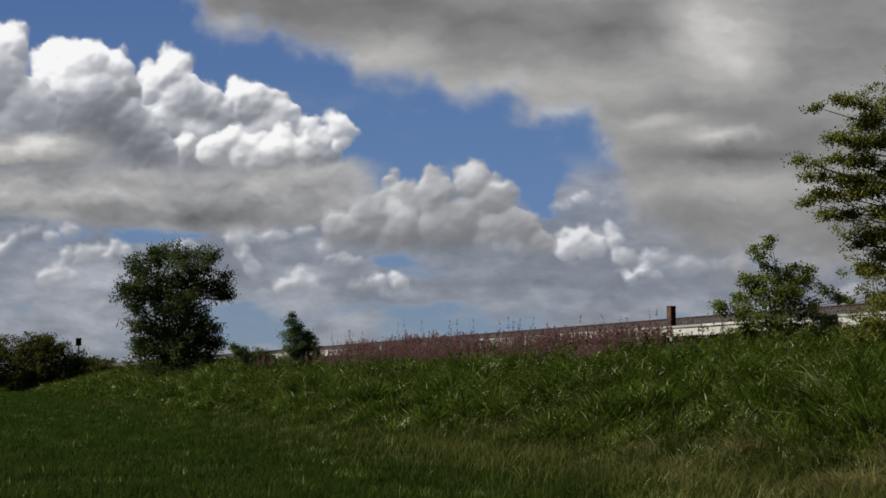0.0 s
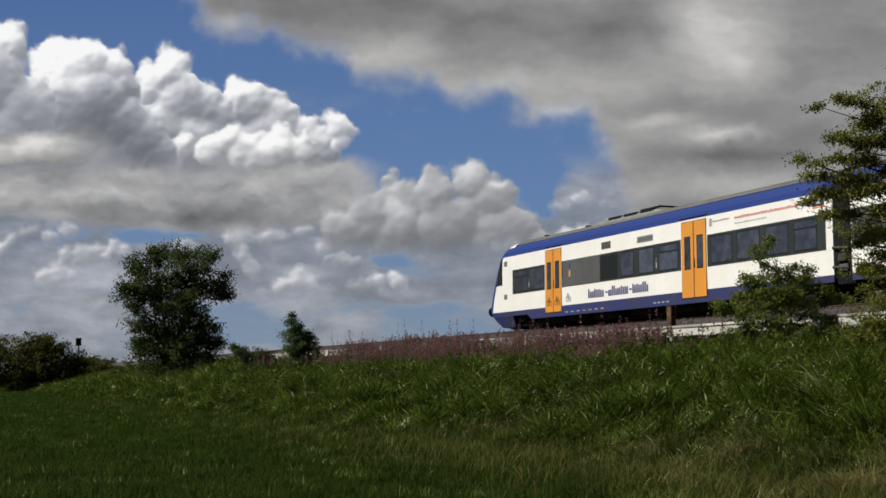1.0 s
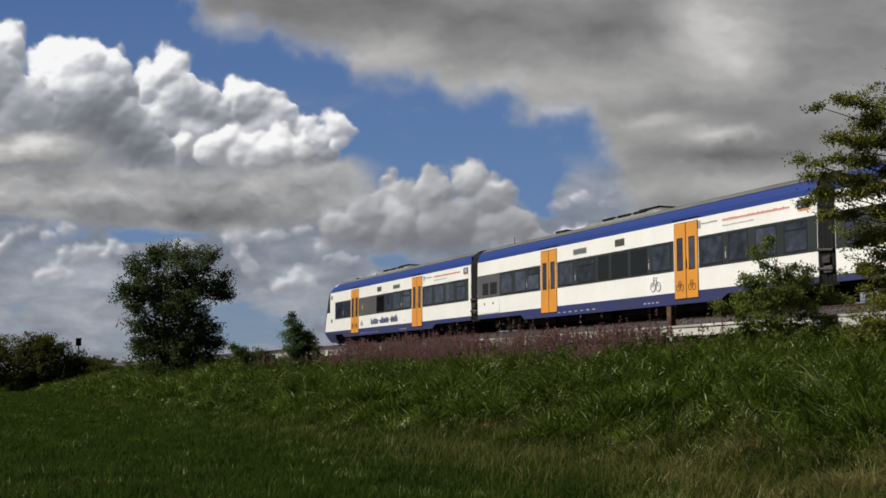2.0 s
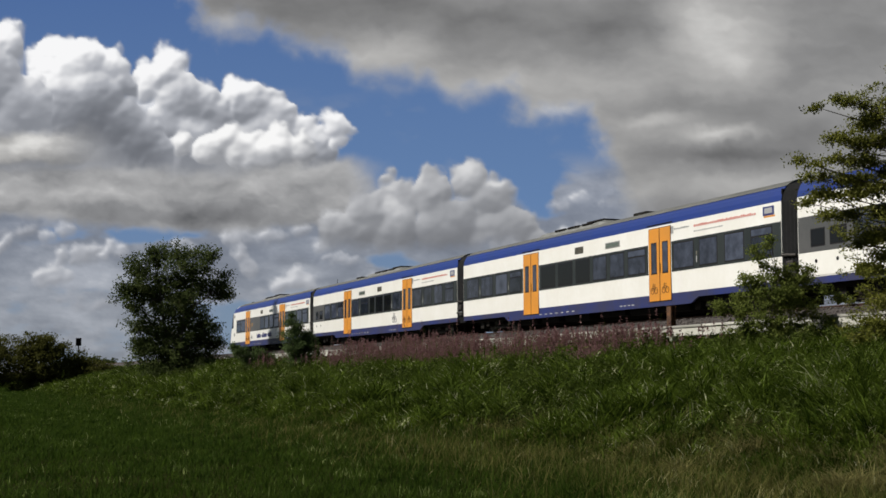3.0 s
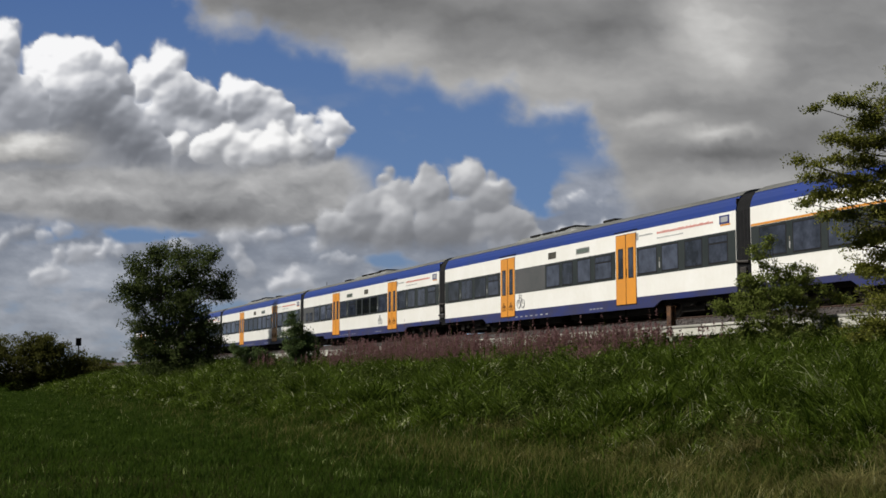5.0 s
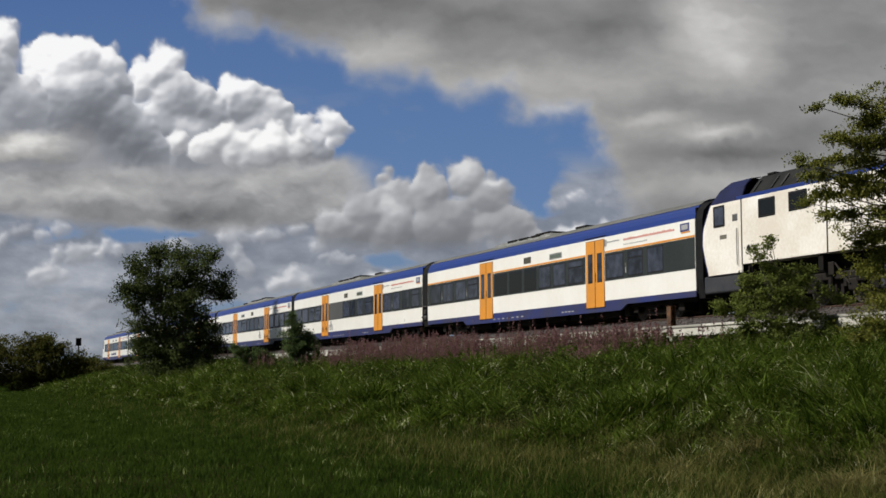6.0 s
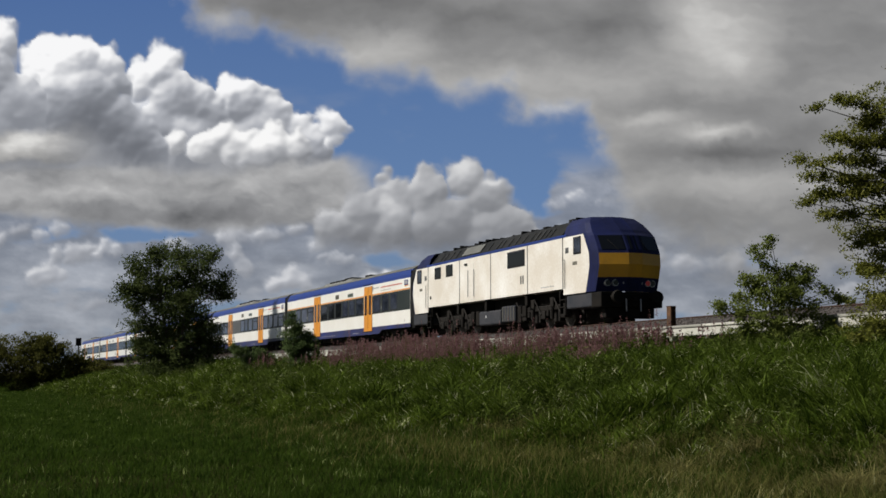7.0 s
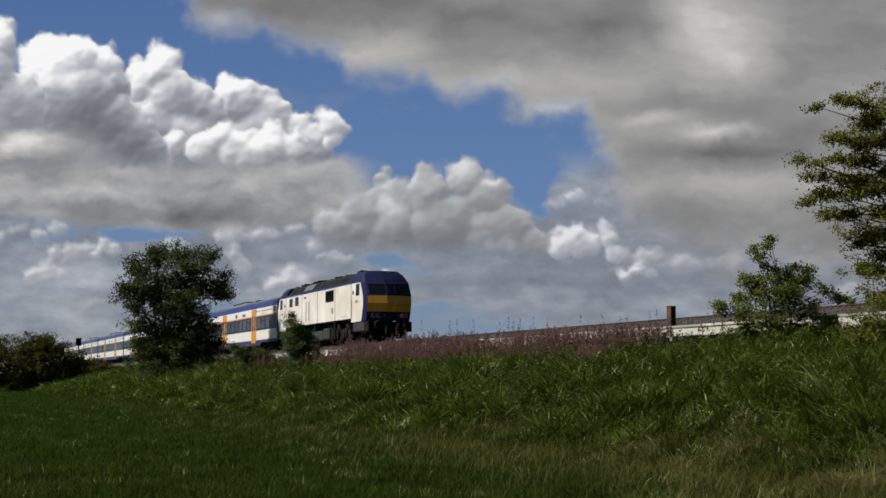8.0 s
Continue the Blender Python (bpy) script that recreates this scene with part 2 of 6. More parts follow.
def extrude(bm, loop, x0, x1, cap=True):
    """A loop of (y, z) drawn out along x."""
    a = [bm.verts.new((x0, y, z)) for y, z in loop]
    b = [bm.verts.new((x1, y, z)) for y, z in loop]
    k = len(loop)
    for i in range(k):
        bm.faces.new((a[i], b[i], b[(i + 1) % k], a[(i + 1) % k]))
    if cap:
        bm.faces.new(a)
        bm.faces.new(list(reversed(b)))
    bmesh.ops.recalc_face_normals(bm, faces=bm.faces)
    return bm


def sweep(bm, rings, cap=True):
    """Skins rings of equally many points."""
    rows = [[bm.verts.new(p) for p in ring] for ring in rings]
    k = len(rows[0])
    for a, b in zip(rows, rows[1:]):
        for i in range(k):
            bm.faces.new((a[i], b[i], b[(i + 1) % k], a[(i + 1) % k]))
    if cap:
        bm.faces.new(rows[0])
        bm.faces.new(list(reversed(rows[-1])))
    bmesh.ops.recalc_face_normals(bm, faces=bm.faces)
    return bm


def soup(name, verts, tris, material):
    """One mesh out of arrays of corners and triangles."""
    me = bpy.data.meshes.new(name)
    n, k = len(verts), len(tris)
    me.vertices.add(n)
    me.vertices.foreach_set("co", np.asarray(verts, dtype=np.float32).ravel())
    me.loops.add(k * 3)
    me.loops.foreach_set("vertex_index", np.asarray(tris, dtype=np.int32).ravel())
    me.polygons.add(k)
    me.polygons.foreach_set("loop_start", np.arange(0, k * 3, 3, dtype=np.int32))
    me.materials.append(material)
    me.update(calc_edges=True)
    me.validate()
    return new(name, me)
# ---------------------------------------------------------------- the sky with its clouds, far behind everything
SKY_R = 3800.0
FOCAL, MID_X, MID_Y = 2361.9, 784.0, 441.0      # units of the sky chart: 1/2361.9 radian


def lattice(x, y, seed):
    """Smooth random field, about one bump per unit, values 0 to 1."""
    table = np.random.RandomState(seed).rand(256, 256)
    xi, yi = np.floor(x).astype(int), np.floor(y).astype(int)
    fx, fy = x - xi, y - yi
    fx, fy = fx * fx * fx * (fx * (fx * 6 - 15) + 10), fy * fy * fy * (fy * (fy * 6 - 15) + 10)
    g = lambda i, j: table[(xi + i) % 256, (yi + j) % 256]
    return (g(0, 0) * (1 - fx) + g(1, 0) * fx) * (1 - fy) + (g(0, 1) * (1 - fx) + g(1, 1) * fx) * fy


def fractal(x, y, seed, octaves=5, gain=0.5):
    total, amp, norm = 0.0, 1.0, 0.0
    for k in range(octaves):
        total = total + amp * lattice(x * 2 ** k + 17.3 * k, y * 2 ** k + 5.1 * k, seed + k)
        x, y = 0.8 * x - 0.6 * y, 0.6 * x + 0.8 * y
        norm += amp
        amp *= gain
    return total / norm


def billow(x, y, seed, octaves=5, gain=0.5):
    """Rounded, puffy field, values about 0 to 1."""
    total, amp, norm = 0.0, 1.0, 0.0
    for k in range(octaves):
        total = total + amp * (1 - np.abs(2 * lattice(x * 2 ** k + 9.7 * k, y * 2 ** k + 3.3 * k, seed + k) - 1))
        x, y = 0.8 * x - 0.6 * y, 0.6 * x + 0.8 * y
        norm += amp
        amp *= gain
    return total / norm


def step(a, b, x):
    k = np.clip((x - a) / (b - a), 0, 1)
    return k * k * (3 - 2 * k)


def grown(fine0, fine1, pitch, out0, out1):
    """Even steps from fine0 to fine1, widening steps beyond."""
    vals = list(np.arange(fine0, fine1, pitch))
    d, a = pitch, fine0
    lo = []
    while a > out0:
        d *= 1.12
        a -= d
        lo.append(a)
    d, a = pitch, vals[-1]
    hi = []
    while a < out1:
        d *= 1.12
        a += d
        hi.append(a)
    return np.array(lo[::-1] + vals + hi)


class Sky:
    """A chart of the sky: how much cloud covers each point and how much sunlight that cloud sends down."""

    def __init__(self):
        self.u, self.v = np.meshgrid(grown(-30, 1600, 2.7, -1000, 2560), grown(-30, 668, 2.7, -1500, 680))
        u, v = self.u, self.v
        self.cover, self.lit, self.warm = np.zeros_like(u), np.full_like(u, 0.5), np.zeros_like(u)
        self.wu = u + 26 * (fractal(u / 70, v / 70, 11, 5) - 0.5) + 9 * (fractal(u / 17, v / 17, 31, 3) - 0.5)
        self.wv = v + 26 * (fractal(u / 70, v / 70, 21, 5) - 0.5) + 9 * (fractal(u / 17, v / 17, 41, 3) - 0.5)

    def over(self, cover, lit, warm=0.0):
        self.warm = self.warm * (1 - cover) + warm * cover
        self.lit = self.lit * (1 - cover) + lit * cover
        self.cover = 1 - (1 - self.cover) * (1 - cover)

    def shifted(self, f, du, dv):
        """The chart moved by whole cells."""
        return np.roll(np.roll(f, dv, 0), du, 1)

    def heap(self, puffs, base, seed, edge=9.0, floor=0.2, top=1.0, sub=12, deep=200.0, relief=0.5, fade=34.0, spots=(), amb=0.3, gain=0.4, rag=16.0, warm=0.0, hang=0.0):
        """A heaped cloud with cauliflower heads: puffs (u, v, r) and their random smaller heads. Sunlight from the upper left dies away inside it."""
        rng = random.Random(seed)
        rounds = []
        for cu, cv, r in puffs:
            rounds.append((cu, cv, r))
            for _ in range(sub):
                a = rng.uniform(-0.3, math.pi + 0.3)
                d, q = r * rng.uniform(0.5, 0.95), r * rng.uniform(0.2, 0.46)
                c2 = (cu + d * math.cos(a), cv - d * math.sin(a))
                rounds.append((*c2, q))
                for _ in range(5):
                    a2 = rng.uniform(0, 2 * math.pi)
                    rounds.append((c2[0] + q * 0.8 * math.cos(a2), c2[1] - q * 0.8 * math.sin(a2), q * rng.uniform(0.22, 0.5)))
        soft = 3.6
        total = np.zeros_like(self.u)
        for cu, cv, r in rounds:
            cells = (slice(max(0, np.searchsorted(self.v[:, 0], cv - r * 1.3 - 40)), np.searchsorted(self.v[:, 0], cv + r * 1.3 + 40)),
                     slice(max(0, np.searchsorted(self.u[0], cu - r * 1.3 - 40)), np.searchsorted(self.u[0], cu + r * 1.3 + 40)))
            d2 = (self.wu[cells] - cu) ** 2 + ((self.wv[cells] - cv) * 1.06) ** 2
            bulge = np.sqrt(np.maximum(r * r - d2, 0)) - np.maximum(np.sqrt(d2) - r, 0) * 1.4
            total[cells] += np.exp(np.clip(bulge / soft, -12, 40)) * (0.5 if r < 14 else 1)
        height = soft * np.log(np.maximum(total, 1e-5))
        fine = fractal(self.u / 26, self.v / 22, seed + 70, 5, 0.6) - 0.5
        height = height + 5 * (billow(self.wu / 26, self.wv / 22, seed + 30, 4, 0.55) - 0.5) * np.clip(height / 16, 0, 1)
        height = height + rag * fine * np.clip(height / 20 + 0.6, 0, 1)
        cover = step(-1, edge + 9, height)
        if hang:
            # the body goes on below the heads and thins out
            for i in range(1, len(cover)):
                cover[i] = np.maximum(cover[i], cover[i - 1] - (self.v[i, 0] - self.v[i - 1, 0]) / hang)
        cover = cover * (1 - step(base - fade, base + fade, self.wv + 30 * (fractal(self.u / 60, self.v / 40, seed + 90, 4) - 0.5)))
        thick = np.maximum(height, 0)
        gone = np.zeros_like(thick)
        for k in range(1, 17):
            gone += self.shifted(thick, int(round(1.7 * k)), int(round(3.2 * k))) * 0.9
        sun = np.exp(-gone / deep)
        blur = height
        for _ in range(4):
            blur = (blur * 2 + np.roll(blur, 1, 0) + np.roll(blur, -1, 0) + np.roll(blur, 1, 1) + np.roll(blur, -1, 1)) / 6
        gv = np.gradient(blur, axis=0) / np.gradient(self.v, axis=0)
        gu = np.gradient(blur, axis=1) / np.gradient(self.u, axis=1)
        slope = np.clip((0.45 * gu + 0.8 * gv) / np.sqrt(1.2 + gu * gu + gv * gv), -0.6, 0.8)
        patch = fractal(self.u / 130, self.v / 75, seed + 50, 5, 0.45) - 0.5
        x = amb + gain * sun ** 0.8 + relief * slope * (0.45 + 0.55 * sun) + 0.3 * patch + 0.07 * fine + self.glow(spots)
        lit = floor + (top - floor) * np.clip(0.5 * (x + np.sqrt(x * x + 0.03)) - 0.03, 0, 1)
        self.over(np.clip(cover, 0, 1), lit, warm)

    def sheet(self, cover, lit, warm=0.0):
        self.over(np.clip(cover, 0, 1), np.clip(lit, 0, 1), warm)

    def glow(self, spots):
        """Spots painting light (positive) and shade (negative) into cloud tone, also gaps in cover: (u, v, half width,
        half height, change).
        """
        total = np.zeros_like(self.u)
        for cu, cv, ru, rv, a in spots:
            total += a * np.exp(-((self.wu - cu) / ru) ** 2 - ((self.wv - cv) / rv) ** 2)
        return total


def build_sky():
    s = Sky()
    u, v, wu, wv = s.u, s.v, s.wu, s.wv
    # thin veils in the blue
    s.sheet(0.22 * step(0.55, 0.75, fractal(u / 120, v / 60, 201, 6)) * step(120, 260, v) * step(860, 760, u), 0.62 + 0 * u)
    # far layer: hazy bands low over the land, with small heaps in rows on them
    rows = fractal(u / 150, v / 52, 61, 6, 0.5)
    gaps = s.glow(((300, 412, 105, 14, 0.42), (420, 450, 40, 22, 0.12), (680, 464, 48, 15, 0.34), (190, 600, 90, 30, 0.1), (960, 345, 34, 50, 0.5), (720, 545, 300, 16, 0.10), (1260, 520, 130, 16, 0.12)))
    low = step(0.34, 0.56, rows + 0.22 * step(300, 400, v) - 0.3 * step(480, 640, v) + 0.1 * step(900, 1080, u) - gaps) * step(320, 390, v + 60 * step(900, 1000, u))
    tone = 0.30 + 0.5 * (fractal(wu / 80 + 3, v / 38, 71, 6, 0.55) - 0.5) + 0.34 * (fractal(wu / 44, v / 20, 73, 6, 0.62) - 0.5) + 0.09 * step(470, 600, v)
    tone = tone + s.glow(((100, 480, 120, 26, 0.14), (540, 500, 60, 26, 0.14), (900, 465, 90, 10, 0.10), (860, 482, 46, 12, 0.14), (860, 505, 150, 10, -0.08), (1080, 512, 90, 8, -0.10), (780, 425, 150, 20, -0.14), (930, 515, 26, 20, 0.10),
                          (1230, 468, 70, 14, 0.14), (1180, 415, 40, 40, 0.12), (1040, 325, 60, 50, 0.2), (1400, 420, 160, 34, -0.10), (1330, 490, 120, 16, -0.06), (120, 520, 230, 60, 0.12)))
    s.sheet(low * 0.82, tone, 0.05)
    rng = random.Random(77)
    for k in range(34):
        cv = 415 + 130 * rng.random() ** 1.1
        cu = rng.uniform(-60, 1640)
        if (abs(cu - 300) < 110 and cv < 445) or (abs(cu - 680) < 70 and cv < 490):
            continue
        r = rng.uniform(12, 28) * (1.15 - (cv - 415) / 220)
        s.heap([(cu + j * r * rng.uniform(0.8, 1.2), cv + rng.uniform(-0.3, 0.35) * r, r * rng.uniform(0.55, 1.05)) for j in range(rng.randint(2, 5))], cv + r * 0.7, 400 + k, edge=16, floor=0.22, top=rng.uniform(0.55, 0.8), sub=7, deep=120, relief=0.6, fade=r * 0.75, amb=0.3, gain=0.4)
    # small heaps that stand out, low over the land
    for heads, base, seed, top, fade in (
            (((1000, 440, 26), (1030, 432, 30), (1050, 440, 26), (1005, 412, 14)), 468, 33, 0.70, 20), (((1078, 410, 17), (1090, 430, 20), (1098, 452, 18)), 474, 35, 0.76, 16),
            (((1120, 490, 15), (1142, 480, 15), (1158, 492, 11)), 502, 34, 0.8, 10), (((665, 503, 14), (695, 500, 17), (715, 506, 11)), 516, 36, 0.74, 10),
            (((200, 438, 15), (214, 446, 14), (190, 450, 14)), 470, 37, 0.86, 14), (((322, 432, 15), (340, 440, 13)), 462, 38, 0.78, 12), (((10, 430, 16), (-8, 440, 20)), 462, 39, 0.68, 14),
            (((150, 448, 20), (172, 440, 14), (120, 456, 18)), 474, 40, 0.62, 14), (((560, 436, 11), (568, 446, 9)), 462, 42, 0.74, 10), (((606, 464, 14), (624, 470, 13), (590, 462, 10)), 486, 43, 0.66, 10),
            (((500, 500, 22), (530, 496, 26), (556, 504, 18)), 530, 44, 0.6, 18), (((80, 486, 20), (106, 480, 22), (130, 488, 16)), 506, 45, 0.62, 14), (((420, 420, 20), (434, 446, 20), (446, 470, 18)), 492, 46, 0.62, 18)):
        s.heap(heads, base, seed, edge=14, floor=0.24, top=min(1.0, top + 0.16), sub=9, deep=150, relief=0.6, fade=fade, amb=0.33, gain=0.45)
    # shaded body of the left heaps, with its level, darker base
    body_top = np.interp(wu, (-900, -50, 60, 230, 330, 470, 600, 660, 700), (120, 170, 170, 205, 235, 255, 268, 300, 350))
    body_base = np.interp(wu, (-900, 0, 200, 420, 520, 620, 700), (372, 376, 398, 410, 396, 404, 400))
    s.sheet(step(0, 34, wv - body_top) * (1 - step(-12, 14, wv - body_base)) * step(740, 620, wu), 0.40 + 0.3 * (fractal(wu / 90, wv / 46, 171, 5) - 0.5), 0.35)
    # left heaps, the farthest first, each with bright heads and a shaded flank
    s.heap(((440, 190, 50), (418, 158, 22), (490, 215, 44), (535, 235, 32), (470, 250, 56), (560, 268, 44)), 330, 9, floor=0.12, top=1.0, deep=300, relief=0.66, amb=0.24, gain=0.4, fade=46,
           spots=((416, 150, 24, 20, 0.34), (462, 140, 46, 12, 0.26), (446, 205, 36, 30, -0.06), (450, 300, 140, 26, -0.12)))
    s.heap(((600, 222, 26), (622, 232, 15), (582, 214, 16), (606, 252, 18)), 285, 15, floor=0.2, top=1.0, deep=300, relief=0.66, amb=0.42, gain=0.4, fade=26, sub=8)
    s.heap(((300, 130, 38), (296, 100, 19), (322, 106, 18), (325, 172, 48), (362, 182, 38), (390, 208, 34), (268, 145, 36), (352, 235, 46), (300, 215, 40)), 320, 10, floor=0.12, top=1.0, deep=300, relief=0.66, amb=0.30, gain=0.36, fade=50, hang=90,
           spots=((258, 150, 26, 40, 0.4), (300, 104, 40, 26, 0.32), (366, 190, 40, 30, -0.05), (345, 222, 50, 16, 0.24)))
    s.heap(((412, 246, 30), (384, 262, 34), (436, 268, 34), (500, 262, 36), (540, 268, 30), (470, 285, 40), (328, 255, 24)), 318, 16, floor=0.14, top=1.0, deep=260, relief=0.66, amb=0.34, gain=0.36, fade=40,
           spots=((408, 240, 34, 22, 0.28), (500, 254, 44, 16, 0.26), (326, 244, 20, 14, 0.26), (560, 280, 40, 30, -0.1)), warm=0.3)
    s.heap(((110, 120, 50), (150, 112, 46), (84, 120, 34), (205, 122, 32), (228, 152, 22), (165, 180, 66), (105, 200, 76), (222, 215, 46), (255, 245, 44), (268, 212, 18), (282, 265, 34)), 318, 11, floor=0.08, top=1.0, deep=300, relief=0.6, amb=0.34, gain=0.32, fade=44, hang=110,
           spots=((106, 118, 46, 38, 0.5), (150, 84, 60, 20, 0.36), (206, 108, 30, 24, 0.26), (180, 160, 40, 40, -0.06), (215, 235, 70, 60, -0.22), (262, 270, 50, 40, -0.2)))
    s.heap(((-60, 140, 100), (6, 80, 46), (26, 56, 18), (15, 190, 60), (-30, 250, 90), (60, 180, 40)), 325, 12, floor=0.12, top=1.0, deep=360, relief=0.6, amb=0.34, gain=0.3, fade=44, hang=110, spots=((14, 58, 34, 34, 0.3), (50, 200, 70, 40, 0.02)))
    # sunlit shelf and the broad shaded skirt under the heaps
    s.sheet(np.exp(-(((wu - 40) / 130) ** 4)) * step(222, 250, wv + 18 * (fractal(u / 40, v / 30, 181, 4) - 0.5)) * (1 - step(284, 300, wv)), 0.52 + 0.4 * (fractal(u / 60, v / 22, 182, 5) - 0.5) + s.glow(((75, 258, 60, 16, 0.24), (0, 294, 160, 12, -0.2))), 0.9)
    skirt = step(286, 312, wv + 26 * (fractal(u / 60, v / 40, 183, 5) - 0.5) - np.interp(u, (0, 260, 420, 620), (0, 6, 14, -18))) * (1 - step(-10, 12, wv - body_base)) * step(700, 600, wu)
    s.sheet(skirt * 0.94, 0.44 + 0.5 * (fractal(wu / 90, wv / 42, 184, 6, 0.5) - 0.5) + 0.2 * (fractal(wu / 34, wv / 16, 185, 5) - 0.5)
            + s.glow(((200, 346, 70, 14, 0.22), (60, 345, 70, 14, 0.08), (100, 372, 130, 10, -0.08), (370, 386, 230, 20, -0.25), (470, 330, 110, 20, -0.02), (560, 350, 60, 30, -0.08))), 0.7)
    # middle heap
    s.heap(((600, 405, 34), (655, 385, 46), (705, 385, 40), (688, 322, 15), (694, 304, 9), (720, 350, 34), (770, 345, 40), (838, 318, 34), (842, 292, 15), (880, 350, 36), (915, 400, 40), (800, 400, 56), (700, 415, 44), (880, 420, 46), (950, 430, 28), (610, 420, 40)), 440, 5, floor=0.12, top=0.8, deep=300, fade=18, amb=0.27, gain=0.2, relief=0.45, warm=0.35, hang=60,
           spots=((714, 372, 36, 28, 0.48), (838, 306, 28, 30, 0.3), (760, 325, 40, 14, 0.14), (690, 318, 18, 22, 0.2), (886, 322, 26, 9, 0.34), (830, 380, 80, 26, -0.06), (720, 425, 150, 14, -0.1), (590, 380, 16, 10, 0.16)))
    # great grey layer above and to one side
    eu = wu + 70 * (fractal(u / 70, v / 60, 161, 5, 0.55) - 0.5)
    edge_v = np.interp(eu, (-900, 255, 325, 380, 470, 560, 640, 800, 900, 960, 1030, 1060, 1095, 1140, 1300, 2600), (-1200, -230, 0, 66, 54, 90, 130, 174, 168, 216, 218, 262, 320, 400, 470, 600))
    rag = 60 * (fractal(u / 75, v / 55, 81, 6, 0.46) - 0.5) + 26 * (billow(u / 55, v / 45, 131, 4) - 0.5)
    inside = edge_v - v + rag + 6
    side = step(1010, 1060, u) * step(200, 240, v)
    big = step(-20 - 36 * side, 48 + 38 * side, inside + side * 70 * (fractal(u / 34, v / 26, 85, 5, 0.6) - 0.5))
    grey = 0.375 + 0.42 * (fractal(wu / 170, wv / 80, 91, 6, 0.5) - 0.5) + 0.16 * (fractal(wu / 120, wv / 34, 141, 5, 0.5) - 0.5) + 0.14 * np.exp(-(inside / 36) ** 2) * step(1250, 1000, u)
    grey += s.glow(((1225, 20, 60, 60, 0.24), (1265, 80, 100, 70, 0.22), (1320, 60, 60, 90, 0.12), (1290, 140, 90, 40, 0.12), (1160, 62, 30, 30, -0.10), (1120, 160, 140, 44, 0.16), (1285, 238, 70, 12, 0.34), (1290, 274, 150, 14, -0.16), (820, 16, 400, 40, -0.2), (1050, 56, 120, 38, -0.2), (640, 104, 140, 26, 0.10),
                    (410, 50, 50, 22, 0.26), (1078, 270, 60, 60, 0.1)))
    grey += s.glow(((880, 152, 120, 20, 0.12), (1000, 200, 50, 18, 0.3), (1490, 90, 110, 100, -0.08), (1230, 330, 110, 28, 0.22), (1150, 350, 30, 30, 0.12), (1420, 400, 140, 34, -0.08), (1400, 325, 90, 20, 0.08), (1150, 215, 60, 10, 0.18), (1300, 200, 160, 14, -0.07), (1450, 210, 90, 24, 0.04)))
    s.sheet(big, np.maximum(grey, 0.08), 0.9)
    s.heap(((1000, 362, 13), (982, 368, 9), (1026, 354, 11), (1064, 367, 7)), 380, 23, edge=12, floor=0.5, top=0.96, sub=6, deep=600, amb=0.5, gain=0.4)
    cov = np.clip(s.cover, 0, 1)
    # chart to metres
    a, b = (u - MID_X) / FOCAL, (MID_Y - v) / FOCAL
    c, n = math.cos(radians(PITCH)), math.sin(radians(PITCH))
    deep = np.maximum(c - b * n, 0.25)
    x, z = SKY_R * a / deep, 1.5 + SKY_R * (n + b * c) / deep
    ni, nj = u.shape
    verts = np.stack([x, np.zeros_like(x), z], -1).reshape(-1, 3)
    idx = np.arange(ni * nj).reshape(ni, nj)
    q0, q1, q2, q3 = idx[:-1, :-1].ravel(), idx[:-1, 1:].ravel(), idx[1:, 1:].ravel(), idx[1:, :-1].ravel()
    tris = np.concatenate([np.stack([q0, q3, q2], -1), np.stack([q0, q2, q1], -1)])
    ob = soup("backdrop", verts, tris, sky_material())
    for name, values in (("cover", cov), ("lit", s.lit), ("warm", s.warm)):
        ob.data.attributes.new(name, "FLOAT", "POINT").data.foreach_set("value", values.astype(np.float32).ravel())
    tagged(ob, "blue summer sky with heaped white and grey clouds", "sky", kind="structure")
    return ob


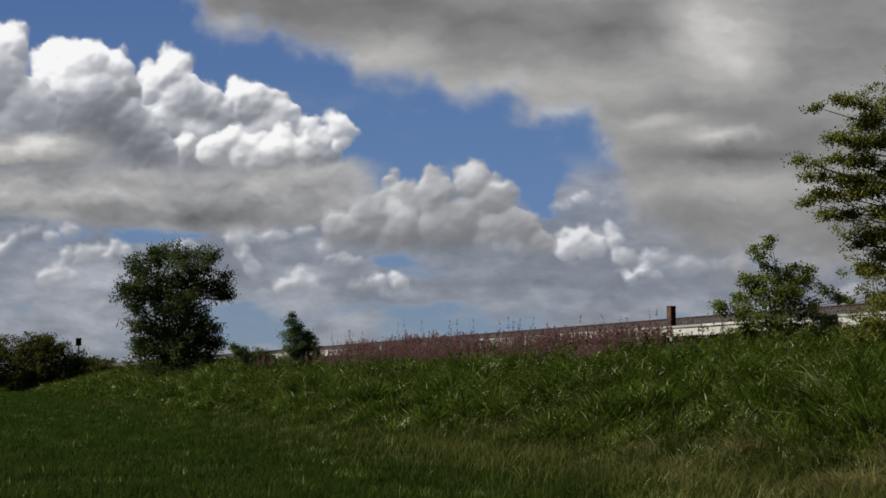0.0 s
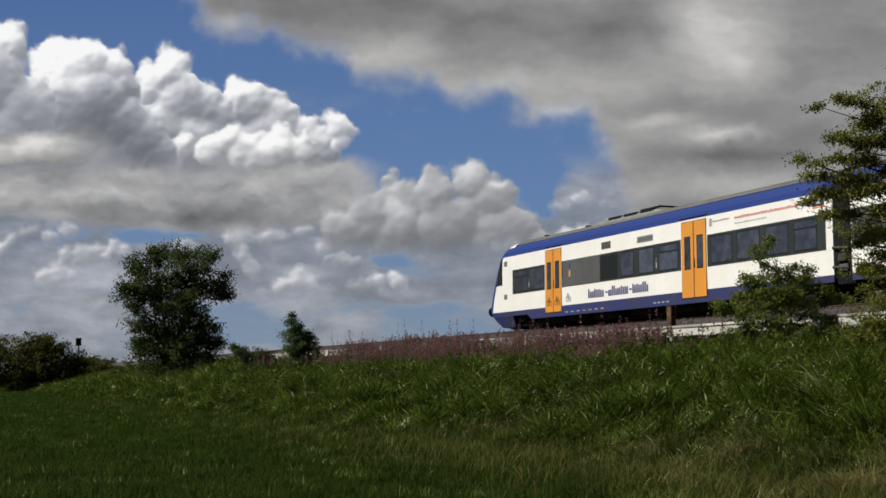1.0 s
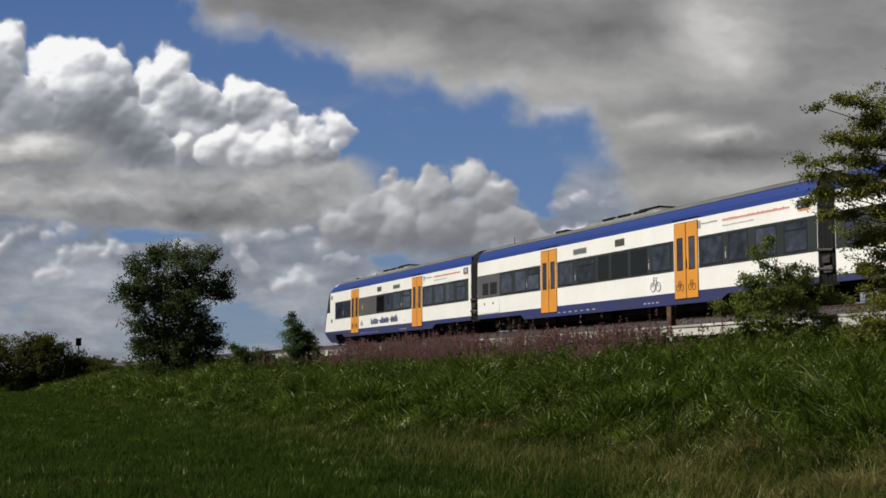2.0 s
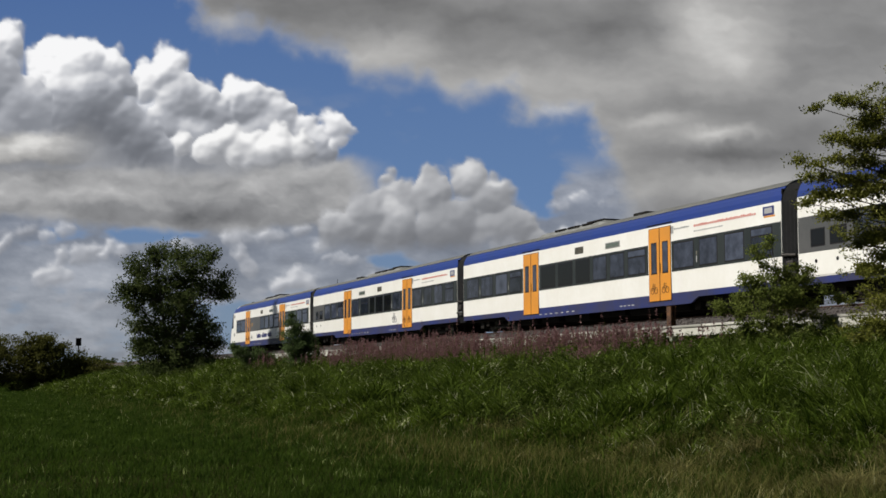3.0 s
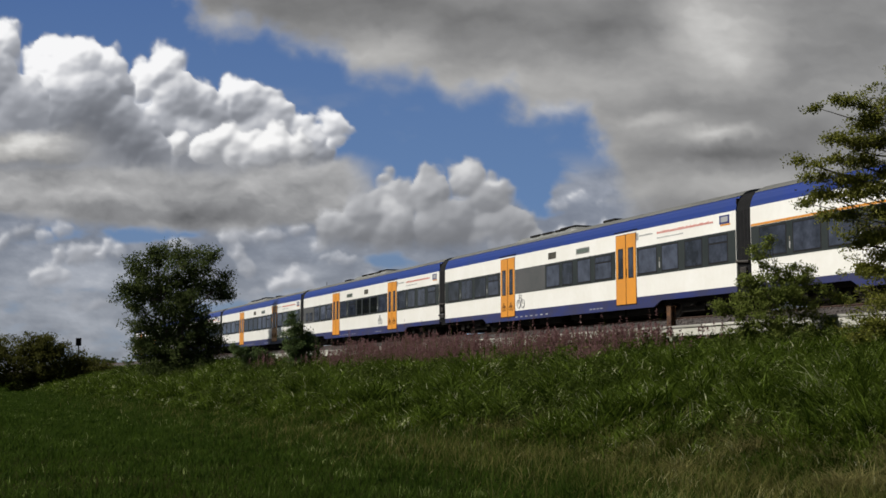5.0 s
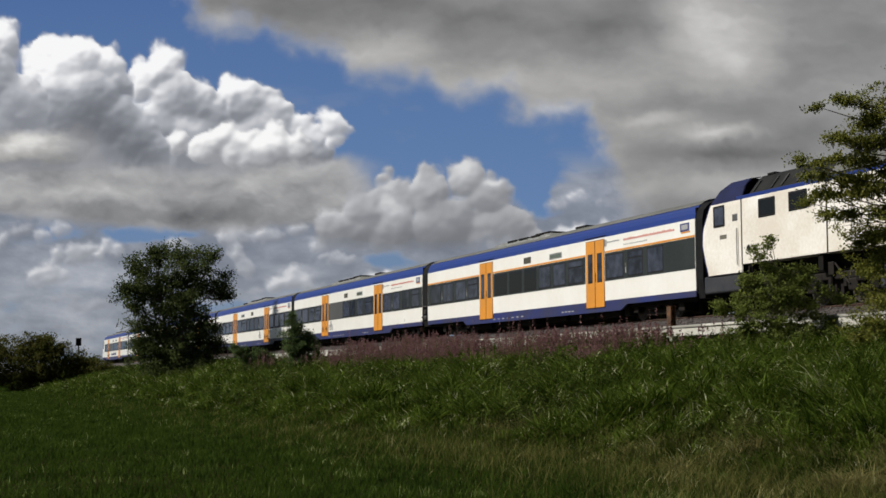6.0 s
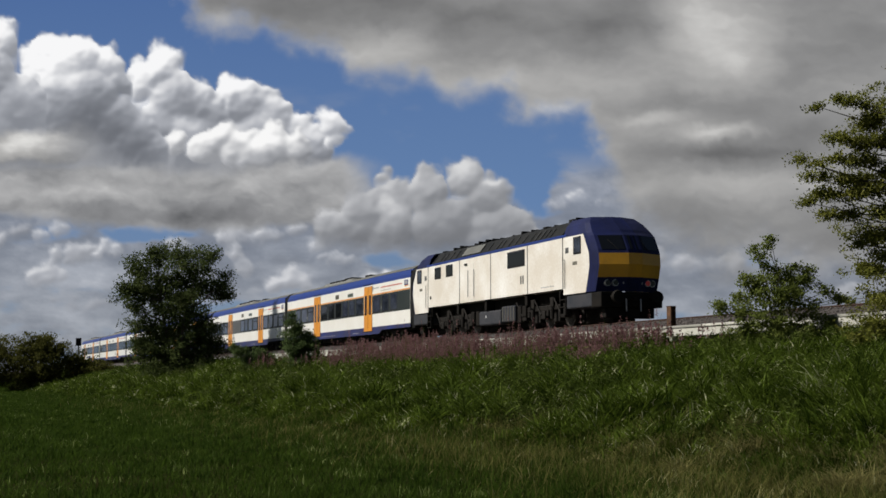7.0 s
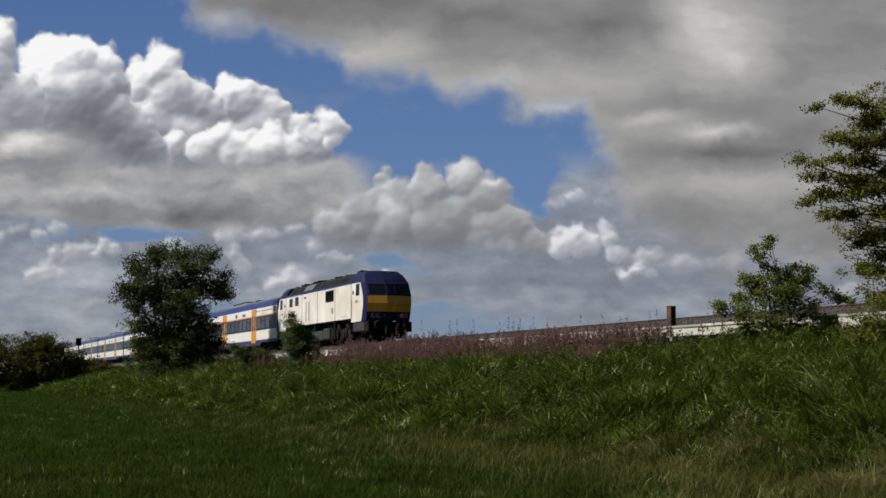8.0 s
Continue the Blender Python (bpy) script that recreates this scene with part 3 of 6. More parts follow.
def sky_material():
    m = bpy.data.materials.new("cloudy_sky")
    m.use_nodes = True
    nt = m.node_tree
    nt.nodes.clear()
    out, em = nt.nodes.new("ShaderNodeOutputMaterial"), nt.nodes.new("ShaderNodeEmission")
    tc, sep = nt.nodes.new("ShaderNodeTexCoord"), nt.nodes.new("ShaderNodeSeparateXYZ")
    link(nt, tc.outputs["Object"], sep.inputs[0])
    height = nt.nodes.new("ShaderNodeMapRange")
    height.inputs["From Min"].default_value, height.inputs["From Max"].default_value = 0.0, 1100.0
    link(nt, sep.outputs["Z"], height.inputs["Value"])
    blue = ramp_of(nt, ((0.0, (0.225, 0.29, 0.36)), (0.25, (0.17, 0.25, 0.375)), (0.45, (0.125, 0.22, 0.41)), (1.0, (0.078, 0.152, 0.345))))
    link(nt, height.outputs[0], blue.inputs[0])
    lit, cover = nt.nodes.new("ShaderNodeAttribute"), nt.nodes.new("ShaderNodeAttribute")
    lit.attribute_name, cover.attribute_name = "lit", "cover"
    cloud = ramp_of(nt, ((0.0, (0.10, 0.108, 0.126)), (0.35, (0.245, 0.258, 0.29)), (0.6, (0.42, 0.435, 0.475)), (1.0, (0.93, 0.93, 0.94))))
    link(nt, lit.outputs["Fac"], cloud.inputs[0])
    cream = ramp_of(nt, ((0.0, (0.105, 0.105, 0.106)), (0.35, (0.262, 0.26, 0.258)), (0.6, (0.445, 0.438, 0.425)), (1.0, (0.95, 0.94, 0.91))))
    link(nt, lit.outputs["Fac"], cream.inputs[0])
    warm = nt.nodes.new("ShaderNodeAttribute")
    warm.attribute_name = "warm"
    tint = nt.nodes.new("ShaderNodeMix")
    tint.data_type = "RGBA"
    link(nt, warm.outputs["Fac"], tint.inputs["Factor"])
    link(nt, cloud.outputs[0], tint.inputs["A"])
    link(nt, cream.outputs[0], tint.inputs["B"])
    mix = nt.nodes.new("ShaderNodeMix")
    mix.data_type = "RGBA"
    link(nt, cover.outputs["Fac"], mix.inputs["Factor"])
    link(nt, blue.outputs[0], mix.inputs["A"])
    link(nt, tint.outputs["Result"], mix.inputs["B"])
    link(nt, mix.outputs["Result"], em.inputs["Color"])
    link(nt, em.outputs[0], out.inputs["Surface"])
    return m


backdrop = build_sky()
backdrop.location = (0, SKY_R, 0)

# ---------------------------------------------------------------- ground and bank
def build_ground():
    offs = np.array([-4200, -1500, -500, -180, -90, -50, -30, -20, -14, -9, -5, -2, 0, 2, 4, 6, 8, 9.5, 11, 11.7, 12.5, 14, 16, 18, 20, 21, 22, 23.2, 25, 27, 29.2, 31, 33, 37, 41, 60, 140, 600, 1500, 4200])
    alongs = np.concatenate([[-3900, -1500, -500, -150, -60], np.arange(-30, 180, 2.5), [190, 210, 240, 280, 340, 450, 700, 1200, 2200, 4200]])
    verts = []
    for a in alongs:
        for o in offs:
            z = ground_z(o)
            if abs(o) < 23 and abs(a) < 200:
                z += 0.10 * (noise.noise(Vector((a * 0.2, o * 0.25, 3))) + 0.5 * noise.noise(Vector((a * 0.6, o * 0.7, 7)))) * (0.4 if o < 11 else 1.0)
            verts.append(at(a, o, z))
    k = len(offs)
    tris = []
    for i in range(len(alongs) - 1):
        for j in range(k - 1):
            p = i * k + j
            tris += [(p, p + 1, p + k + 1), (p, p + k + 1, p + k)]
    ob = soup("ground", verts, tris, MAT_SOIL)
    return tagged(ob, "green meadow rising to a grassy railway bank", "ground", kind="structure")


ground = build_ground()
# ---------------------------------------------------------------- railway track
TRACK_TURN = 90 + math.degrees(YAW)


def on_track(along, off, z, turn=0.0):
    return pose(*at(along, off, z), 0, 0, TRACK_TURN + turn)


def build_track():
    # ballast bed, profile across; local y points to the camera's side
    bm = bmesh.new()
    loop = [(2.75, -0.72), (1.75, -0.19), (1.45, -0.16), (-1.45, -0.16), (-1.75, -0.19), (-2.75, -0.72)]
    extrude(bm, loop, -60, 420)
    bed = link_bm("ballast_bed", bm, MAT_BED)
    bed.matrix_basis = on_track(0, TRACK_OFF, RAIL_Z)
    tagged(bed, "grey crushed stone ballast bed under the track", "ballast", kind="structure")
    prof = [(0.0, 0.0), (0.034, -0.004), (0.036, -0.035), (0.012, -0.05), (0.010, -0.125), (0.06, -0.14), (0.06, -0.155)]
    loop = prof + [(-y, z) for y, z in reversed(prof[1:])]
    for side in (0.753, -0.753):
        bm = extrude(bmesh.new(), [(y + side, z) for y, z in loop], -60, 420)
        rail = link_bm("rail", bm, MAT_RUST)
        rail.matrix_basis = on_track(0, TRACK_OFF, RAIL_Z)
        tagged(rail, "rusty brown steel rail on the ballast", "rail", group="rails of the track")
    # loose stones on the near shoulder
    rng = np.random.RandomState(4)
    k = 9000
    along = rng.uniform(5, 130, k)
    y = rng.uniform(0.85, 2.7, k)
    z = np.interp(y, (0.8, 1.45, 1.75, 2.75), (-0.16, -0.16, -0.19, -0.72))
    base = np.array([(1, 0, 0), (-1, 0, 0), (0, 1, 0), (0, -1, 0), (0, 0, 1), (0, 0, -1)], float)
    faces = np.array([(0, 2, 4), (2, 1, 4), (1, 3, 4), (3, 0, 4), (2, 0, 5), (1, 2, 5), (3, 1, 5), (0, 3, 5)])
    size = rng.uniform(0.025, 0.06, (k, 1, 1)) * rng.uniform(0.6, 1.2, (k, 6, 1))
    pts = base[None] * size + np.stack([along, y, z + 0.012], -1)[:, None, :]
    tris = faces[None] + (np.arange(k) * 6)[:, None, None]
    stones = soup("ballast_stones", pts.reshape(-1, 3), tris.reshape(-1, 3), MAT_BALLAST)
    stones.matrix_basis = on_track(0, TRACK_OFF, RAIL_Z)
    tagged(stones, "loose grey and reddish ballast stones along the track", "ballast stones", kind="stuff")


def build_sleepers():
    bm = boxed(-0.13, 0.13, -1.3, 1.3, -0.35, -0.15, 0.015)
    sleeper = link_bm("sleeper", bm, MAT_SLEEPER)
    tagged(sleeper, "grey concrete sleeper bedded in ballast", "sleeper", group="sleepers of the track")
    sleeper.matrix_basis = on_track(-8, TRACK_OFF, RAIL_Z)
    for i in range(1, 200):
        copy_thing(sleeper, on_track(-8 + 0.63 * i, TRACK_OFF, RAIL_Z))


TROUGH_OFF = 22.35


def build_trough():
    """Raised concrete cable trough on short legs beside the track, laid in lengths with lids."""
    root = new("cable_trough")
    root.matrix_basis = on_track(0, TROUGH_OFF, RAIL_Z)
    tagged(root, "pale weathered concrete cable trough on short legs beside the track", "cable trough")
    bm = boxed(-0.98, 0.98, -0.17, 0.17, -0.86, -0.60, 0.012)
    body = link_bm("trough_length", bm, MAT_CONCRETE)
    bm = boxed(-0.985, 0.985, -0.20, 0.20, -0.598, -0.525, 0.012)
    lid = link_bm("lid", bm, MAT_CONCRETE)
    bm = boxed(-0.09, 0.09, -0.12, 0.12, -1.35, -0.862, 0.01)
    leg = link_bm("leg", bm, MAT_CONCRETE)
    rng = random.Random(8)
    first = True
    for i in range(64):
        x = 4 + i * 2.0
        for ob in (body, lid, leg):
            o = ob if first else ob.copy()
            if not first:
                scene.collection.objects.link(o)
            o.parent = root
            dx = 0.9 if ob is leg else 0.0
            o.location = (x + dx, rng.uniform(-0.012, 0.012), rng.uniform(-0.012, 0.012))
            o.rotation_euler = (0, 0, rng.uniform(-0.004, 0.004))
        first = False


def build_post():
    root = new("marker_post")
    root.matrix_basis = on_track(38.23, 23.05, RAIL_Z, 8)
    tagged(root, "short rusty brown steel post beside the track", "post")
    bm = bmesh.new()
    box(bm, -0.11, 0.11, 0.085, 0.105, -0.95, 0.19, 0.004)
    box(bm, -0.11, 0.11, -0.105, -0.085, -0.95, 0.19, 0.004)
    box(bm, -0.012, 0.012, -0.084, 0.084, -0.95, 0.185)
    part("post_beam", bm, MAT_POST, root)
    part("cap", boxed(-0.125, 0.125, -0.12, 0.12, 0.192, 0.205, 0.004), MAT_POST, root)


build_track()
build_sleepers()
build_trough()
build_post()
# ---------------------------------------------------------------- the train; local x forward, y to the camera's side, z over the rail
SIDE = [(1.40, 0.83), (1.41, 1.6), (1.41, 2.7), (1.405, 3.31)]
COVE = [(1.405, 3.31), (1.365, 3.50), (1.29, 3.67), (1.18, 3.80)]
ROOF = [(1.18, 3.80), (1.02, 3.92), (0.82, 4.01), (0.45, 4.08), (0.0, 4.11)]


def mirrored(half):
    """Closes a half section (y >= 0, from bottom to top) over to the other side."""
    return half + [(-y, z) for y, z in reversed(half) if y > 1e-6]


def wheelset(parent, x, r, name="wheel"):
    for side in (0.75, -0.75):
        bm = bmesh.new()
        rod(bm, (x, side - 0.065, r), (x, side + 0.065, r), r, seg=28)
        rod(bm, (x, side + (0.066 if side > 0 else -0.1), r), (x, side + (0.1 if side > 0 else -0.066), r), r * 0.86, r * 0.8, seg=24)
        rod(bm, (x, side - 0.14, r), (x, side + 0.14, r), 0.13, seg=12)
        part(name, bm, MAT_WHEEL, parent)


def coach_bogie(coach, x):
    bm = bmesh.new()
    for side in (1.02, -1.02):
        box(bm, x - 1.7, x + 1.7, side - 0.07, side + 0.07, 0.48, 0.64, 0.02)
        box(bm, x - 0.45, x + 0.45, side - 0.09, side + 0.09, 0.34, 0.5, 0.03)
        for ax in (-1.25, 1.25):
            box(bm, x + ax - 0.18, x + ax + 0.18, side - 0.1, side + 0.1, 0.28, 0.56, 0.03)
            rod(bm, (x + ax * 0.72, side, 0.5), (x + ax * 0.72, side, 0.8), 0.1, seg=10)
        rod(bm, (x - 0.9, side + 0.11, 0.62), (x - 0.2, side + 0.11, 0.36), 0.035, seg=8)
    box(bm, x - 0.75, x + 0.75, -0.95, 0.95, 0.16, 0.68, 0.03)
    box(bm, x - 2.4, x + 2.4, -0.55, 0.55, 0.09, 0.6, 0.03)
    for ax in (-1.95, 1.95):
        box(bm, x + ax - 0.2, x + ax + 0.2, -1.1, 1.1, 0.2, 0.7, 0.03)
    b = part("bogie", bm, MAT_IRON, coach, "dark iron two-axle bogie")
    for ax in (-1.25, 1.25):
        wheelset(b, x + ax, 0.42)


def door_pair(coach, x0, x1, bike=False):
    """A double sliding door between x1 (rear) and x0 (front)."""
    mid = (x0 + x1) / 2
    part("door_frame", boxed(x1 - 0.03, x0 + 0.03, 1.36, 1.4115, 0.57, 3.255, 0.005), MAT_RUBBER, coach)
    for a, b in ((mid + 0.022, x0), (x1, mid - 0.022)):
        leaf = part("door", boxed(a, b, 1.37, 1.424, 0.6, 3.235, 0.012), MAT_ORANGE, coach, "orange sliding door leaf with a tall narrow window")
        c = (a + b) / 2
        part("window_rubber", boxed(c - 0.215, c + 0.215, 1.40, 1.427, 1.56, 2.74, 0.02), MAT_RUBBER, leaf)
        part("pane", boxed(c - 0.18, c + 0.18, 1.40, 1.430, 1.6, 2.70, 0.02), MAT_GLASS, leaf)
        if bike:
            bicycle(leaf, c, 0.98, 0.42, 1.4255, MAT_POST)
    part("step_light", boxed(x1 - 0.1, x0 + 0.15, 1.37, 1.412, 3.345, 3.385), MAT_DARK, coach)
    part("handle", rod(bmesh.new(), (mid - 0.06, 1.44, 1.62), (mid - 0.06, 1.44, 1.95), 0.012, seg=8), MAT_RUBBER, coach)


def bicycle(parent, x, z, size, y, mat):
    """A drawn bicycle sign: two rings and a frame of thin bars."""
    bm = bmesh.new()
    r = size * 0.26
    for cx in (x - size * 0.3, x + size * 0.3):
        for i in range(14):
            a0, a1 = 2 * math.pi * i / 14, 2 * math.pi * (i + 1) / 14
            rod(bm, (cx + r * math.cos(a0), y, z + r * math.sin(a0)), (cx + r * math.cos(a1), y, z + r * math.sin(a1)), size * 0.03, seg=5)
    for p, q in (((-0.3, 0), (-0.1, 0.42)), ((-0.1, 0.42), (0.22, 0.36)), ((0.3, 0), (0.18, 0.55)), ((-0.12, 0.34), (0.02, 0)), ((0.02, 0), (0.22, 0.36)), ((-0.2, 0.52), (0.0, 0.52)), ((0.1, 0.58), (0.24, 0.55))):
        rod(bm, (x + p[0] * size, y, z + p[1] * size), (x + q[0] * size, y, z + q[1] * size), size * 0.03, seg=5)
    part("bicycle_sign", bm, mat, parent)


def window_row(coach, spans, top_vent=(), black=()):
    """Framed panes set in the dark band."""
    for i, (a, b) in enumerate(spans):
        f = part("window", boxed(-b, -a, 1.40, 1.4205, 1.64, 2.61, 0.012), MAT_RUBBER, coach)
        split = 2.33 if i in top_vent else None
        if split:
            part("pane", boxed(-b + 0.05, -a - 0.05, 1.405, 1.4235, 1.69, split - 0.03, 0.01), MAT_GLASS, f)
            part("pane", boxed(-b + 0.05, -a - 0.05, 1.405, 1.4255, split + 0.02, 2.56, 0.01), MAT_GLASS, f)
        else:
            part("pane", boxed(-b + 0.045, -a - 0.045, 1.405, 1.4235, 1.69, 2.56, 0.01), MAT_GLASS_DARK if i in black else MAT_GLASS, f)


def stickers(coach, places):
    """Small yellow and pale notices on the posts between windows."""
    for x in places:
        part("sticker", boxed(-x - 0.03, -x + 0.03, 1.405, 1.4185, 2.06, 2.18), MAT_VENT, coach)
        part("sticker", boxed(-x - 0.03, -x + 0.03, 1.405, 1.4185, 1.8, 2.02), MAT_LETTER_GREY, coach)


def bars(parent, name, x0, x1, z0, z1, count, mat, seed, y=1.4125, gap=0.35, vary=0.35):
    """Unreadable lettering: upright bars in a row from x0 backwards to x1."""
    rng = random.Random(seed)
    bm = bmesh.new()
    w = (x0 - x1) / count
    for i in range(count):
        t = z1 - rng.uniform(0, vary) * (z1 - z0)
        xa = x0 - i * w
        box(bm, xa - w * (1 - gap), xa, y - 0.01, y + 0.003, z0, t)
    tagged(part(name, bm, mat, parent), kind="stuff")


def roof_unit(coach, x0, x1, dark0):
    """Low air-conditioning hood with black louvred fans."""
    bm = bmesh.new()
    sec = [(1.0, 3.92), (0.95, 4.06), (0.7, 4.15), (-0.7, 4.15), (-0.95, 4.06), (-1.0, 3.92)]
    low = [(0.9, 3.92), (0.8, 4.0), (0.6, 4.06), (-0.6, 4.06), (-0.8, 4.0), (-0.9, 3.92)]
    sweep(bm, [[(x0, y, z) for y, z in low], [(x0 - 0.7, y, z) for y, z in sec], [(x1 + 0.4, y, z) for y, z in sec], [(x1, y, z) for y, z in low]])
    u = part("roof_unit", bm, MAT_ROOF_BOX, coach, "grey air-conditioning hood with black grilles")
    for i in range(3):
        xa = dark0 - i * 1.25
        part("grille", boxed(xa - 0.95, xa, 0.62, 0.985, 4.04, 4.13, 0.02), MAT_DARK, u)
        part("grille", boxed(xa - 0.95, xa, -0.985, -0.62, 4.04, 4.13, 0.02), MAT_DARK, u)
    part("fan_cover", boxed(x1 + 0.45, x1 + 1.9, -0.75, 0.75, 4.151, 4.23, 0.03), MAT_DARK, u)


def coach_body(coach, front, rear=-26.32):
    bm = extrude(bmesh.new(), mirrored([(1.30, 0.75)] + SIDE + [(1.24, 3.5), (0.6, 3.7), (0.0, 3.71)]), front, rear)
    part("body", bm, MAT_WHITE, coach, "white painted coach side")
    bm = bmesh.new()
    for sgn in (1, -1):
        sec = [(sgn * y, z) for y, z in COVE] + [(sgn * (y - 0.06), z - 0.06) for y, z in reversed(COVE)]
        extrude(bm, sec, front, rear)
    part("roof_edge", bm, MAT_BLUE, coach, "blue painted roof edge", smooth=False)
    bm = extrude(bmesh.new(), mirrored([(1.11, 3.76)] + ROOF), front, rear)
    part("roof", bm, MAT_ROOF, coach, "matt grey roof")
    # a thin gutter along the joint
    bm = bmesh.new()
    for sgn in (1, -1):
        box(bm, rear, front, sgn * 1.17, sgn * 1.205, 3.795, 3.815)
    part("gutter", bm, MAT_ROOF_BOX, coach)
    # skirt: deep between the bogies, shallow over them
    prof = [(front, 0.62), (-5.2, 0.62), (-5.6, 0.41), (-21.0, 0.41), (-21.5, 0.62), (rear, 0.62), (rear, 0.828), (front, 0.828)]
    for y0, y1 in ((1.34, 1.402), (-1.402, -1.34)):
        bm = bmesh.new()
        a, b = [bm.verts.new((x, y0, z)) for x, z in prof], [bm.verts.new((x, y1, z)) for x, z in prof]
        for i in range(len(prof)):
            j = (i + 1) % len(prof)
            bm.faces.new((a[i], a[j], b[j], b[i]))
        bm.faces.new(a)
        bm.faces.new(list(reversed(b)))
        bmesh.ops.recalc_face_normals(bm, faces=bm.faces)
        part("skirt", bm, MAT_BLUE_DIRTY, coach, "dirty blue side skirt")
    bars(coach, "skirt_marks", -8.9, -12.5, 0.53, 0.575, 7, MAT_LETTER_GREY, 3, y=1.4, gap=0.55)
    bars(coach, "skirt_marks", -16.0, -17.2, 0.53, 0.575, 4, MAT_LETTER_GREY, 4, y=1.4, gap=0.4)
    # black underframe with boxes
    bm = boxed(rear + 0.2, front - 0.3, -1.2, 1.2, 0.5, 0.8)
    box(bm, -20.6, -6.2, -0.6, 0.6, 0.09, 0.52, 0.03)
    rng = random.Random(6)
    for x in (-7.0, -9.4, -12.0, -14.8, -17.3, -19.4):
        box(bm, x - rng.uniform(0.8, 1.25), x + rng.uniform(0.8, 1.25), -1.15, 1.15, rng.uniform(0.12, 0.24), 0.7, 0.03)
    part("underframe", bm, MAT_DARK, coach, "black underframe with equipment boxes")
    part("end_panel", boxed(rear - 0.02, rear + 0.06, -1.36, 1.36, 0.8, 3.7, 0.02), MAT_DARK, coach)


def gangway(coach, rear=-26.32, folds=9):
    """Black ribbed bellows to the next vehicle."""
    bm = bmesh.new()
    half = [(1.30, 0.55), (1.38, 1.2), (1.38, 3.3), (1.31, 3.62), (1.08, 3.86), (0.5, 4.03), (0.0, 4.06)]
    rings = []
    for i in range(folds):
        k = 1.0 if i % 2 == 0 else 0.955
        rings.append([(rear - 0.02 - i * 0.1, y * k, 0.8 + (z - 0.8) * (1 if k == 1 else 0.985)) for y, z in mirrored(half)])
    sweep(bm, rings)
    part("gangway_bellows", bm, MAT_RUBBER, coach, "black ribbed gangway bellows")
    if folds < 9:
        return
    bm = bmesh.new()
    for z in (1.05, 1.62):
        rod(bm, (rear + 0.02, 1.40, z), (rear - 0.7, 1.40, z - 0.05), 0.05, seg=8)
    box(bm, rear - 0.55, rear - 0.2, 1.37, 1.43, 1.2, 1.42, 0.02)
    part("damper", bm, MAT_WHEEL, coach)
    part("cable_box", boxed(rear - 0.62, rear - 0.22, 1.36, 1.41, 0.92, 1.12, 0.02), MAT_PANEL_GREY, coach)
    part("coupler", boxed(rear - 0.8, rear + 0.3, -0.2, 0.2, 0.5, 0.72, 0.04), MAT_DARK, coach)


def side_signs(coach):
    """Notices on the upper white strip at the rear end."""
    bars(coach, "notice_red", -21.3, -25.0, 3.03, 3.12, 30, MAT_LETTER_RED, 12, gap=0.3)
    bars(coach, "notice_grey", -20.0, -21.0, 3.06, 3.12, 9, MAT_LETTER_GREY, 13, gap=0.25)
    bars(coach, "notice_grey", -21.3, -23.1, 2.86, 2.91, 14, MAT_LETTER_GREY, 14, gap=0.3)
    part("emblem", boxed(-19.95, -19.8, 1.40, 1.4145, 2.94, 3.2, 0.02), MAT_LETTER_GREY, coach)
    part("number_board", boxed(-25.95, -25.35, 1.40, 1.416, 2.93, 3.22, 0.01), MAT_LETTER, coach, "blue and orange framed number board")
    part("board_field", boxed(-25.86, -25.44, 1.405, 1.4185, 2.99, 3.17, 0.008), MAT_LETTER_GREY, coach)
    part("board_foot", boxed(-26.0, -25.4, 1.40, 1.4145, 2.87, 2.925, 0.005), MAT_ORANGE, coach)


def hatches(coach, display, vent):
    part("destination_display", boxed(-display - 1.15, -display, 1.40, 1.4155, 2.83, 3.06, 0.015), MAT_SILVER, coach)
    part("display_screen", boxed(-display - 1.08, -display - 0.07, 1.405, 1.418, 2.87, 3.02, 0.01), MAT_DISPLAY, coach)
    part("air_grille", boxed(-vent - 0.75, -vent, 1.40, 1.4155, 2.84, 3.12, 0.012), MAT_VENT, coach)
    for i in range(6):
        part("slat", boxed(-vent - 0.72, -vent - 0.03, 1.41, 1.421, 2.865 + i * 0.043, 2.88 + i * 0.043), MAT_DARK, coach)


def band(coach, a, b, mat=None):
    part("window_band", boxed(-b, -a, 1.39, 1.4165, 1.58, 2.67, 0.004), mat or MAT_BAND, coach)


def coach_common(coach, doors, bike_door=False):
    for i, (a, b) in enumerate(doors):
        door_pair(coach, -a, -b, bike=bike_door and i == (0 if bike_door == 1 else 1))
    side_signs(coach)
    for x in (-3.9, -22.9):
        coach_bogie(coach, x)


DOORS = ((7.34, 8.86), (18.24, 19.75))
REAR_WINDOWS = ((19.92, 21.28), (21.6, 22.75), (23.15, 24.3), (24.65, 25.85))


